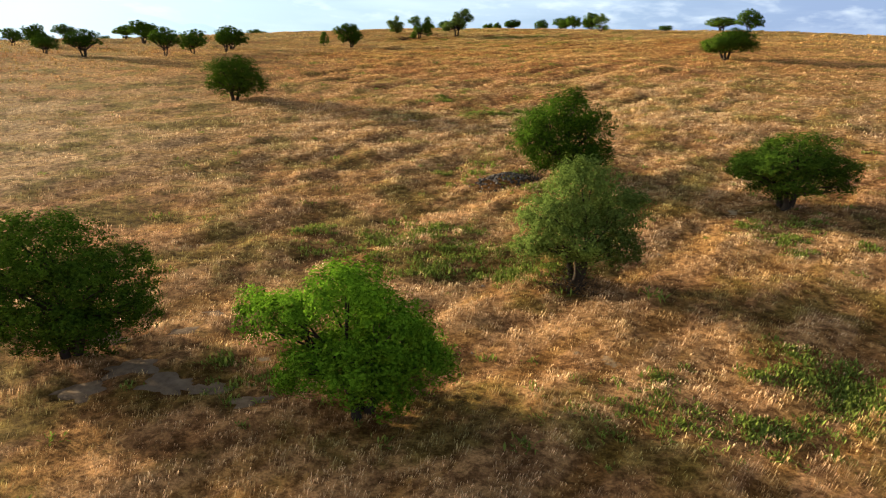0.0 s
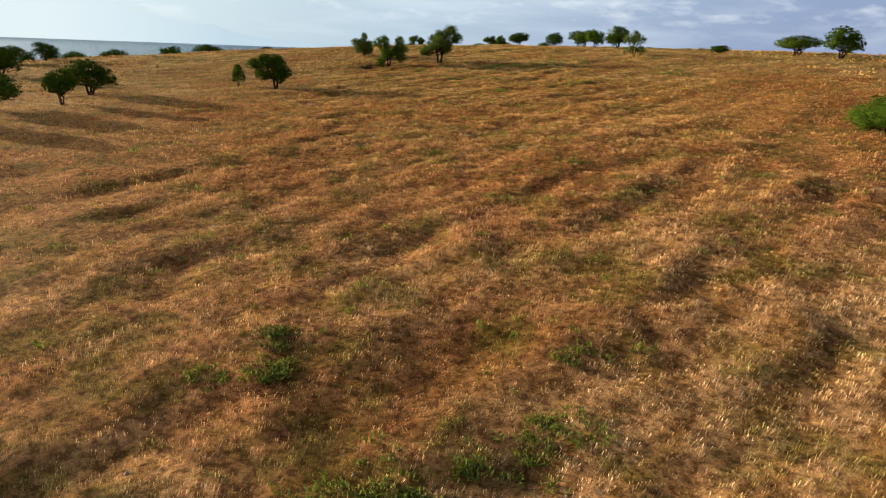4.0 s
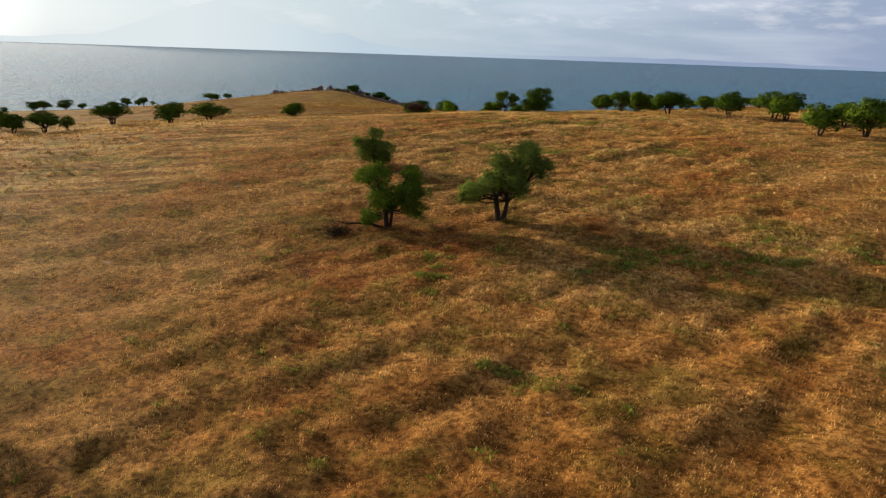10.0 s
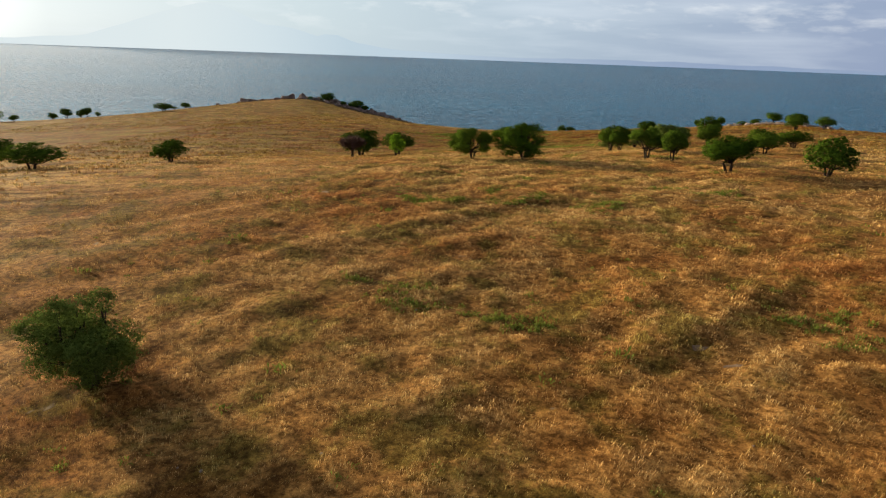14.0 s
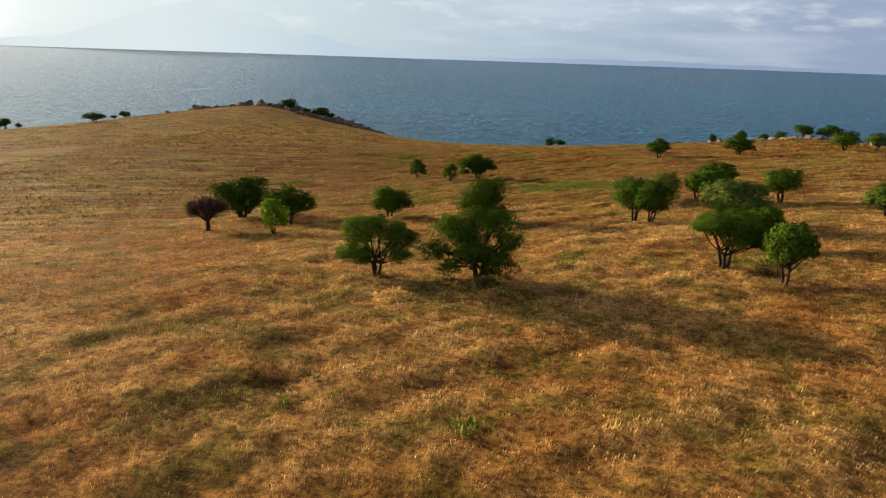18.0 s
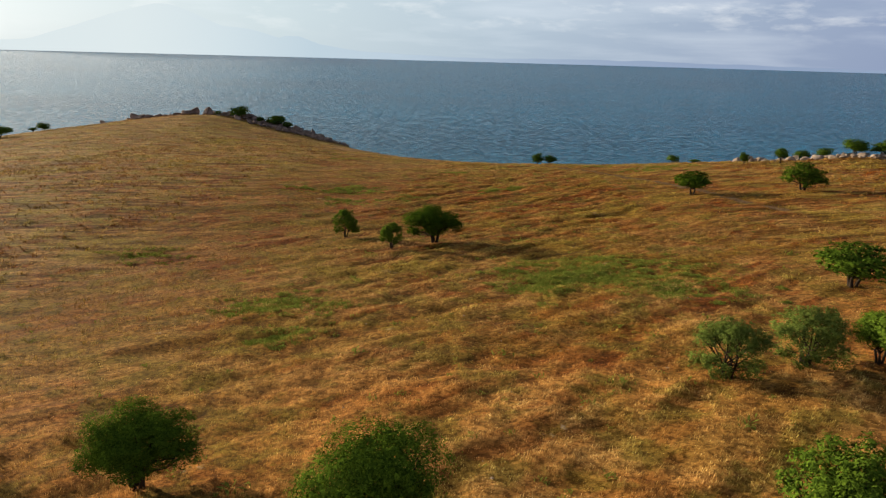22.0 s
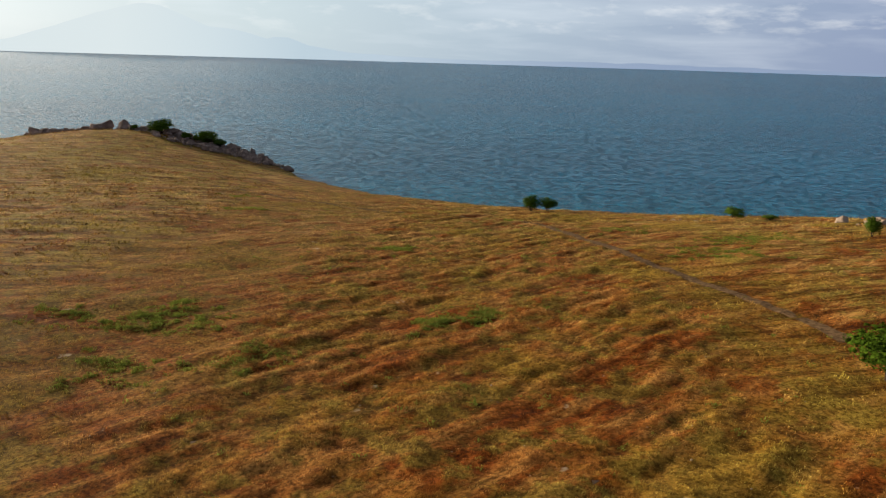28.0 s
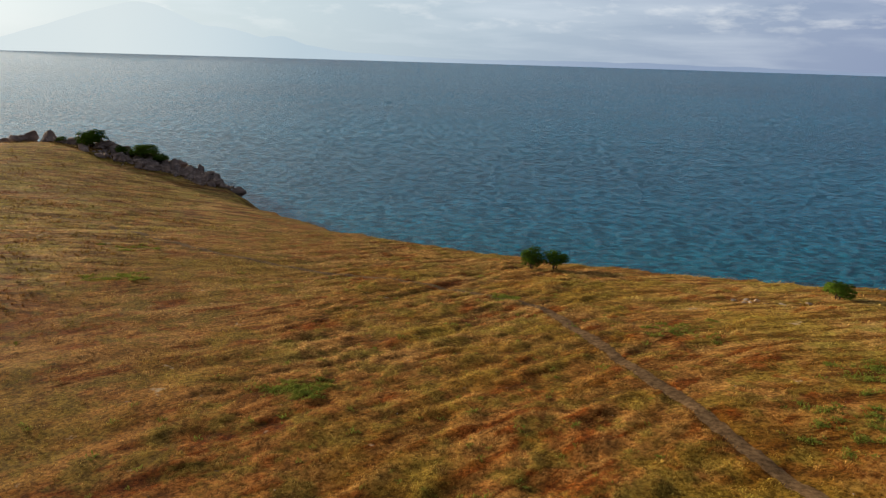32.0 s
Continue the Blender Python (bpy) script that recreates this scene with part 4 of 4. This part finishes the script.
# ---- rocks ----
def rock_mesh(seed, detail, rough, material):
    """A weathered boulder about 1 m across, with flattened sides."""
    bm = bmesh.new()
    bmesh.ops.create_icosphere(bm, subdivisions=detail, radius=0.5)
    rng = random.Random(seed)
    cuts = [(Vector((rng.uniform(-1, 1), rng.uniform(-1, 1), rng.uniform(-0.4, 1))).normalized(), rng.uniform(0.24, 0.40)) for _ in range(10)]
    off = Vector((seed * 7.3, seed * 3.1, 0))
    for v in bm.verts:
        p = v.co
        for way, far in cuts:
            over = p.dot(way) - far
            if over > 0:
                p = p - way * over * 0.95
        v.co = p * (1 + rough * noise.noise(p * 3 + off) + 0.5 * rough * noise.noise(p * 8 + off))
        v.co.z *= 0.8
    me = bpy.data.meshes.new("boulder")
    bm.to_mesh(me)
    bm.free()
    me.materials.append(material)
    return me


GREY_ROCKS = [rock_mesh(k, 3, 0.25, ROCK) for k in range(5)]
PALE_ROCKS = [rock_mesh(20 + k, 3, 0.25, PALE) for k in range(4)]
SMALL_STONES = [rock_mesh(40 + k, 2, 0.2, FIELD_STONE) for k in range(6)]


def rocks(name, label, spots, meshes, piece):
    """An outcrop of single rocks: x, y, size, height over the ground."""
    home = new(name)
    home.location = (spots[0][0], spots[0][1], land_at(*spots[0][:2]))
    tagged(home, label, "rocks")
    for k, (x, y, size, lift) in enumerate(spots):
        ob = part(piece, meshes[k % len(meshes)], home)
        ob.matrix_local = pose(x - home.location.x, y - home.location.y, land_at(x, y) - home.location.z + lift, 20 * math.sin(k * 3.1), 20 * math.cos(k * 2.3), k * 67) @ Matrix.Diagonal((size, size * (0.75 + 0.25 * math.sin(k)), size * (0.7 + 0.2 * math.cos(k * 1.7)), 1))
    return home


def strewn(line, count, spread, low, high, seed, sink=0.1):
    """Spots along a bent line."""
    rng = np.random.default_rng(seed)
    line = np.array(line, float)
    at = np.linspace(0, len(line) - 1, count) + rng.uniform(-0.1, 0.1, count)
    at = np.clip(at, 0, len(line) - 1)
    x = np.interp(at, np.arange(len(line)), line[:, 0]) + rng.normal(scale=spread, size=count)
    y = np.interp(at, np.arange(len(line)), line[:, 1]) + rng.normal(scale=spread, size=count)
    size = low + (high - low) * rng.random(count) ** 2
    return [(float(a), float(b), float(c), float(c) * sink) for a, b, c in zip(x, y, size)]


CREST = [(-262, 846), (-245, 846), (-225, 840), (-205, 836), (-185, 831), (-165, 830), (-150, 828)]
FALL = [(-150, 826), (-132, 824), (-116, 824), (-103, 824), (-94, 818), (-86, 808), (-80, 800)]
rocks("rock_outcrop", "grey-brown boulders crowning the grassy headland", strewn(CREST, 60, 4.0, 3.0, 12.0, 3, 0.24), GREY_ROCKS, "boulder")
rocks("rock_outcrop", "broken dark rocks stepping down into the lake", strewn(FALL, 170, 5.5, 2.4, 9.0, 4, 0.25), GREY_ROCKS, "boulder")
FLANK = [(-158, 816), (-142, 812), (-126, 809), (-112, 808), (-101, 806), (-93, 800)]
rocks("rock_outcrop", "tumbled brown rocks on the headland's grassy flank", strewn(FLANK, 190, 5.0, 2.0, 7.0, 14, 0.18), GREY_ROCKS, "boulder")
rocks("rock_outcrop", "lone upright boulder at the meadow's edge", [(-289, 842, 6.0, 1.6), (-293, 843, 3.0, 0.6)], GREY_ROCKS, "boulder")
SHORE_ROCKS = [(134, 584), (141, 578), (152, 572), (164, 570), (176, 566), (190, 562), (204, 556)]
rocks("rock_outcrop", "pale sunlit rocks strewn along the shore", strewn(SHORE_ROCKS, 120, 3.4, 1.2, 5.6, 6, 0.14), PALE_ROCKS, "boulder")
rocks("rock_outcrop", "low pale slabs on the grassy shore edge", strewn([(90, 607), (98, 604), (104, 603)], 14, 1.2, 0.7, 2.2, 7), PALE_ROCKS, "boulder")


def stone_pile(x, y, long, wide, count):
    """A long heap of field stones."""
    home = new("stone_pile")
    home.location = (x, y, land_at(x, y))
    tagged(home, "long heap of grey field stones beside a tree", "stones")
    rng = np.random.default_rng(9)
    for k in range(count):
        u, v = rng.normal(scale=0.36), rng.normal(scale=0.36)
        r = math.hypot(u, v)
        if r > 1:
            u, v = u / r, v / r
        size = rng.uniform(0.20, 0.40)
        ax, ay = x + u * long, y + v * wide + 0.25 * u * long
        high = 0.9 * max(0.0, 1 - r) ** 1.1
        ob = part("stone", SMALL_STONES[k % 6], home)
        ob.matrix_local = pose(ax - x, ay - y, land_at(ax, ay) - home.location.z + high + 0.05, 50 * math.sin(k), 40 * math.cos(k * 1.3), k * 71) @ Matrix.Diagonal((size, size * 0.8, size * 0.75, 1))


stone_pile(-10.2, -34.7, 4.0, 2.0, 300)


# ---- trail, bare earth, fallen wood ----
def trail(name, line, wide, label, seed):
    """A strip of trodden earth with a ragged edge, laid over the ground."""
    line = np.array(line, float)
    far = np.concatenate([[0], np.cumsum(np.hypot(*np.diff(line, axis=0).T))])
    at = np.arange(0, far[-1], 0.7)
    cx, cy = np.interp(at, far, line[:, 0]), np.interp(at, far, line[:, 1])
    for _ in range(12):
        cx[1:-1], cy[1:-1] = (cx[:-2] + 2 * cx[1:-1] + cx[2:]) / 4, (cy[:-2] + 2 * cy[1:-1] + cy[2:]) / 4
    cx = cx + 0.35 * value_noise(at, 0 * at, 9, seed)
    tx, ty = np.gradient(cx), np.gradient(cy)
    n = np.hypot(tx, ty)
    nx, ny = -ty / n, tx / n
    verts = []
    for k, s in enumerate((-1, -0.55, 0, 0.55, 1)):
        w = wide * s * (1 + 0.35 * value_noise(at, 0 * at + k * 9.0, 1.6, seed + 1) * (abs(s) == 1))
        px, py = cx + nx * w, cy + ny * w
        lift = 0.04 if abs(s) == 1 else 0.12
        verts.append(np.stack([px, py, land(px, py) + lift], 1))
    m = len(at)
    verts = np.concatenate(verts)
    r, c = np.meshgrid(np.arange(4), np.arange(m - 1), indexing="ij")
    a = (r * m + c).ravel()
    tagged(new(name, mesh_of(name, verts, np.stack([a, a + 1, a + m + 1, a + m], 1), TRACK)), label, "trail", kind="structure")


trail("trail", TRAIL, 1.15, "narrow trodden earth track across the meadow", 31)
trail("trail", FAINT, 1.0, "faint trodden path running on along the shore slope", 33)


def bare_earth(spots):
    """Thin, ragged sheets of dusty ground in the hollows between tussocks."""
    verts, faces = [], []
    turns = np.linspace(0, 2 * np.pi, 25)[:-1]
    for k, (x, y, r) in enumerate(spots):
        start = len(verts)
        for ring, lift in ((0.0, 0.07), (0.6, 0.06), (1.0, -0.03)):
            wob = 0.5 * (1 + 0.7 * value_noise(2.6 * np.cos(turns) + 9 * k, 2.6 * np.sin(turns), 1.0, 61))
            px, py = x + 1.5 * r * ring * wob * np.cos(turns), y + r * ring * wob * np.sin(turns)
            verts.extend(zip(px, py, land(px, py) + lift))
        for ring in range(2):
            for a in range(24):
                p, q = start + ring * 24 + a, start + ring * 24 + (a + 1) % 24
                faces.append((p, p + 24, q + 24, q))
    tagged(new("bare_earth", mesh_of("bare_earth", verts, faces, DUST)), "dusty bare patches in the dry grass", "bare earth", kind="stuff")


bare_earth(BARE)


def twigs(count, reach, seed, thick=0.025):
    """A tangle of bare, bent twigs."""
    rng = np.random.default_rng(seed)
    verts, faces = [], []
    for _ in range(count):
        foot = Vector((*rng.normal(scale=reach * 0.3, size=2), -0.1))
        way = Vector((*rng.normal(size=2), abs(rng.normal()) * 0.7 + 0.2)).normalized() * reach * rng.uniform(0.5, 1.0)
        bend = Vector(rng.normal(scale=reach * 0.12, size=3))
        v, f = tube([foot, foot + way * 0.5 + bend, foot + way], [thick, thick * 0.7, thick * 0.25], 4)
        faces.extend(tuple(i + len(verts) for i in q) for q in f)
        verts.extend(v)
    return [tuple(v) for v in verts], faces


def brush(x, y, count, reach, seed, label):
    v, f = twigs(count, reach, seed)
    ob = new("dead_bush", mesh_of("dead_bush", v, f, BARK))
    ob.location = (x, y, land_at(x, y))
    tagged(ob, label, "bush")


brush(-11.6, 163.4, 230, 2.3, 1, "dead grey bush beside a fallen branch")
brush(-10.4, -58.0, 120, 1.9, 2, "dry bare bush round a tree's foot")
brush(-8.0, -33.6, 90, 1.7, 3, "dry brown bush behind the stone heap")
brush(45.2, 293.0, 60, 1.6, 4, "bare dry bush under a leaning tree")


def withered_shrub(x, y, wide, high):
    """A leafless shrub: a short trunk, crooked boughs and a dense ball of bare twigs."""
    rng = np.random.default_rng(12)
    home = new("shrub")
    home.location = (x, y, land_at(x, y))
    tagged(home, "withered leafless shrub of dense purple-brown twigs", "shrub")
    made = {"trunk": ([], []), "branching": ([], []), "twigs": ([], [])}

    def limb(kind, points, radii, sides):
        v, f = tube(points, radii, sides)
        into = made[kind]
        into[1].extend(tuple(i + len(into[0]) for i in q) for q in f)
        into[0].extend(tuple(p) for p in v)

    fork = Vector((0.1, 0, 0.26 * high))
    limb("trunk", [(0, 0, -0.2), (0.15, 0, 0.12 * high), fork], [0.42, 0.34, 0.3], 8)
    for k in range(11):
        ang = k * 2.4
        out = 0.34 * wide * math.sqrt((k + 0.5) / 11)
        end = Vector((out * math.cos(ang), out * math.sin(ang), high * (0.86 - 0.9 * (out / wide) ** 1.2)))
        mid = fork.lerp(end, 0.5) + Vector(rng.normal(scale=0.25, size=3))
        limb("branching", [fork, mid, end], [0.16, 0.10, 0.04], 5)
        for _ in range(210):
            start = mid.lerp(end, rng.uniform(0.2, 1.0))
            way = Vector(rng.normal(size=3)) + (start - Vector((0, 0, 0.3 * high))) * 0.35
            tip = start + way.normalized() * rng.uniform(0.6, 1.7)
            tip.z = max(tip.z, 0.25)
            limb("twigs", [start, start.lerp(tip, 0.5) + Vector(rng.normal(scale=0.1, size=3)), tip], [0.035, 0.026, 0.012], 3)
    for kind, (v, f) in made.items():
        part(kind, mesh_of(kind, v, f, BARK if kind != "twigs" else TWIG), home)


withered_shrub(-25.5, 324.7, 9.2, 5.8)
v, f = tube([(0, 0, 0.15), (-1.4, 0.1, 0.5), (-3.0, -0.1, 0.55), (-4.6, 0.1, 0.35), (-5.8, -0.3, 0.7)], [0.2, 0.17, 0.14, 0.10, 0.03], 7)
verts, faces = [tuple(p) for p in v], list(f)
for k in range(9):
    a = Vector((-1.8 - 0.45 * k, 0, 0.5))
    v, f = tube([a, a + Vector((-0.5, 0.5 * (-1) ** k, 0.25)), a + Vector((-1.0, 0.8 * (-1) ** k, 0.2 + 0.1 * (k % 3)))], [0.05, 0.035, 0.01], 5)
    faces.extend(tuple(i + len(verts) for i in q) for q in f)
    verts.extend(tuple(p) for p in v)
log = new("fallen_branch", mesh_of("fallen_branch", verts, faces, BARK))
log.location = (-6.3, 165.3, land_at(-6.3, 165.3))
tagged(log, "dead grey branch lying beside a tree", "branch")


# ---- grass, weeds, small stones ----
def grass(count, near, far, blades, tall, wide, seed, y0=-78, y1=700):
    """Tufts of dry grass with feathery heads that lean downwind, high on the tussocks and thin between them."""
    rng = np.random.default_rng(seed)
    n = int(count * 1.9)
    y = rng.uniform(y0, y1, n)
    side = rng.uniform(near, far, n) * rng.choice((-1, 1), n)
    x = centre(y) + side
    drift = fluff(x, y)
    keep = rng.random(n) < np.clip(0.55 + 0.45 * drift, 0.3, 1)
    keep &= (beyond_shore(x, y) < -2) & ~trodden(x, y)
    x, y, drift = x[keep][:count], y[keep][:count], np.clip(drift[keep][:count], 0, 1.2)
    m = len(x)
    z = land(x, y)
    root = np.stack([x, y, z + 0.55 * canopy(x, y)], 1)[:, None]
    ang = rng.uniform(0, 2 * np.pi, (m, blades))
    out = rng.uniform(0.1, 1.0, (m, blades))
    high = tall * (0.30 + 0.90 * drift)[:, None] * rng.uniform(0.82, 1.0, (m, blades))
    flat_way = np.stack([np.cos(ang), np.sin(ang), 0 * ang], 2)
    foot = root + flat_way * (out * tall * 0.8)[..., None]
    tip = foot + flat_way * (out * tall * 0.25)[..., None] + np.array([0.2, -0.08, 1.0]) * high[..., None]
    turn = rng.uniform(0, np.pi, (m, blades))
    across = np.stack([np.cos(turn), np.sin(turn), 0 * turn], 2) * (wide * rng.uniform(0.6, 1.4, (m, blades)))[..., None]
    across *= np.sign(across[..., :1])
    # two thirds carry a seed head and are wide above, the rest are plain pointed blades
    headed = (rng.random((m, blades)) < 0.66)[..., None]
    sag = np.array([0, 0, 0.25]) * high[..., None] * rng.random((m, blades, 1))
    tri = np.stack([np.where(headed, tip + across - sag, foot - across), np.where(headed, tip - across, foot + across), np.where(headed, foot, tip)], 2).reshape(-1, 3)
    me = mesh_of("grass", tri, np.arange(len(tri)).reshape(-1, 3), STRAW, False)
    # the blades of a tussock catch the light together, by the tussock's rounded form
    fall = np.stack([fluff(x - 0.25, y) - fluff(x + 0.25, y), fluff(x, y - 0.25) - fluff(x, y + 0.25), 0 * x + 0.38], 1)
    plane = np.stack([across[..., 1], -across[..., 0], 0 * turn], 2)
    plane = plane / np.linalg.norm(plane, axis=2)[..., None]
    form = fall[:, None] * [1.35, 1.35, 1.0] + flat_way * 0.14 + plane * 0.45 + rng.normal(scale=0.06, size=(m, blades, 3))
    form = np.repeat((form / np.linalg.norm(form, axis=2)[..., None]).reshape(-1, 3), 3, 0)
    me.normals_split_custom_set_from_vertices(form.astype(np.float32))
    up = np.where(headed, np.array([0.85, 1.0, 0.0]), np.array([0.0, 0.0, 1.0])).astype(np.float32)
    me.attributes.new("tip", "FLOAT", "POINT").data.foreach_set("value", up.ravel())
    return me


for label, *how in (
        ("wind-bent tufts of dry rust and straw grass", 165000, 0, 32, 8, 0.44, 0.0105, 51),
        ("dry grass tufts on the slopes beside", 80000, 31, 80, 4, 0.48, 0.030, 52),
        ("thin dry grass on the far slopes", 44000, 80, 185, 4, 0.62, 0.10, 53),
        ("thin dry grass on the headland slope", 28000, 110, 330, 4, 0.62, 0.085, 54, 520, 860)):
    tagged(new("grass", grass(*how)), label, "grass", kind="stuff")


def weeds(spots, leaves, seed):
    """Low green plants: leaves that fan out and up from each root."""
    rng = np.random.default_rng(seed)
    spots = np.array(spots)
    m = len(spots)
    root = np.stack([spots[:, 0], spots[:, 1], land(spots[:, 0], spots[:, 1]) + 0.9 * canopy(spots[:, 0], spots[:, 1])], 1)[:, None]
    ang, up = rng.uniform(0, 2 * np.pi, (m, leaves)), rng.uniform(0.25, 1.4, (m, leaves))
    way = np.stack([np.cos(ang) * np.cos(up), np.sin(ang) * np.cos(up), np.sin(up)], 2)
    long = spots[:, 2][:, None] * rng.uniform(0.4, 1.0, (m, leaves))
    side = np.stack([-np.sin(ang), np.cos(ang), 0 * ang], 2) * (long * 0.13)[..., None]
    foot = root + rng.normal(scale=0.55, size=(m, leaves, 3)) * [1, 1, 0] * spots[:, 2][:, None, None]
    mid, tip = foot + way * (long * 0.55)[..., None], foot + way * long[..., None] - np.array([0, 0, 0.12]) * long[..., None]
    quad = np.stack([foot, mid + side, tip, mid - side], 2).reshape(-1, 3)
    return mesh_of("weeds", quad, np.arange(len(quad)).reshape(-1, 4), LEAF["weed"], False)


rng = np.random.default_rng(77)
spots = []
PATCHES = (
    ((38.6, 395), 9.0, 330), ((32, 391), 7, 190), ((49, 387), 8, 220), ((-3, 384), 8, 160), ((-8, 380), 4, 50), ((41, 404), 9, 120), ((33, 401), 9, 100), ((51, 399), 8, 90), ((96, 562), 10, 150), ((84, 545), 8, 110), ((70, 585), 7, 60), ((0, 369), 5, 60), ((-41, 420), 8, 70),
    ((-14, 504), 6, 90), ((27, 504.5), 4, 90), ((33, 506.5), 4, 70), ((-18, 510), 5, 50), ((-34, 504), 6, 60), ((-21, 503), 6, 60), ((-16, 486), 7, 70), ((-1, 489), 6, 50), ((13, 560), 4, 40), ((-40, 612), 5, 80), ((-53, 644), 6, 60), ((15, 560), 5, 40), ((45, 610), 3, 40), ((-21, -49), 6, 80), ((-15, -54), 5, 70), ((-1, -70), 4, 70))
MORE = (
    ((8, -52), 6, 70), ((-12.5, -31.5), 3.5, 40), ((-8.5, -38), 3, 25), ((-10, -72), 5, 70), ((-29, -68), 3, 30), ((15, 101), 3, 25), ((11, 130), 5, 30), ((31, 112), 5, 40), ((-2, 150), 6, 50), ((57, 123), 7, 60),
    ((2, 242), 5, 50), ((16, 246), 5, 60), ((15, 206), 3, 40), ((3, 212), 4, 40), ((37, 206), 4, 50), ((25, 242), 4, 40), ((42, 251), 6, 60), ((-8, -4), 4, 50))
for (px, py), r, count in [(at, r, 2 * n) for at, r, n in PATCHES] + [*MORE] + list((((-12, 7), 4, 40), ((-1, 0), 5, 50), ((24, 153), 7, 110), ((35, 153), 7, 110), ((46, 300), 5, 60), ((28, 300), 4, 30))):
    for k in range(int(count * 1.4)):
        if k % 11 == 0:
            cx, cy, tight = px + rng.normal() * r * 0.55, py + rng.normal() * r * 0.45, rng.uniform(0.4, 1.3)
        spots.append((cx + rng.normal() * tight, cy + rng.normal() * tight * 0.7, rng.uniform(0.28, 0.55)))
for _ in range(1700):
    y = rng.uniform(-76, 640)
    spots.append((float(centre(y)) + rng.normal() * 26, y, rng.uniform(0.2, 0.6) if rng.random() < 0.9 else rng.uniform(0.6, 0.9)))
tagged(new("weeds", weeds(spots, 22, 5)), "scattered low green weeds in the dry grass", "weeds", kind="stuff")

pebbles, faces = [], []
base = np.array([v.co for v in SMALL_STONES[0].vertices])
tris = np.array([tuple(p.vertices) for p in SMALL_STONES[0].polygons])
for k in range(260):
    y = rng.uniform(-70, 640)
    x = float(centre(y)) + rng.normal() * 24
    size = rng.uniform(0.08, 0.3)
    c, s = math.cos(k), math.sin(k)
    faces.append(tris + len(base) * k)
    pebbles.append(base @ np.array([[c, s, 0], [-s, c, 0], [0, 0, 0.7]]) * size + [x, y, land_at(x, y) + float(canopy(np.array([x]), np.array([y]))[0]) + 0.02])
tagged(new("stones", mesh_of("stones", np.concatenate(pebbles), np.concatenate(faces), PALE)), "small pale stones lying in the grass", "stones", kind="stuff")
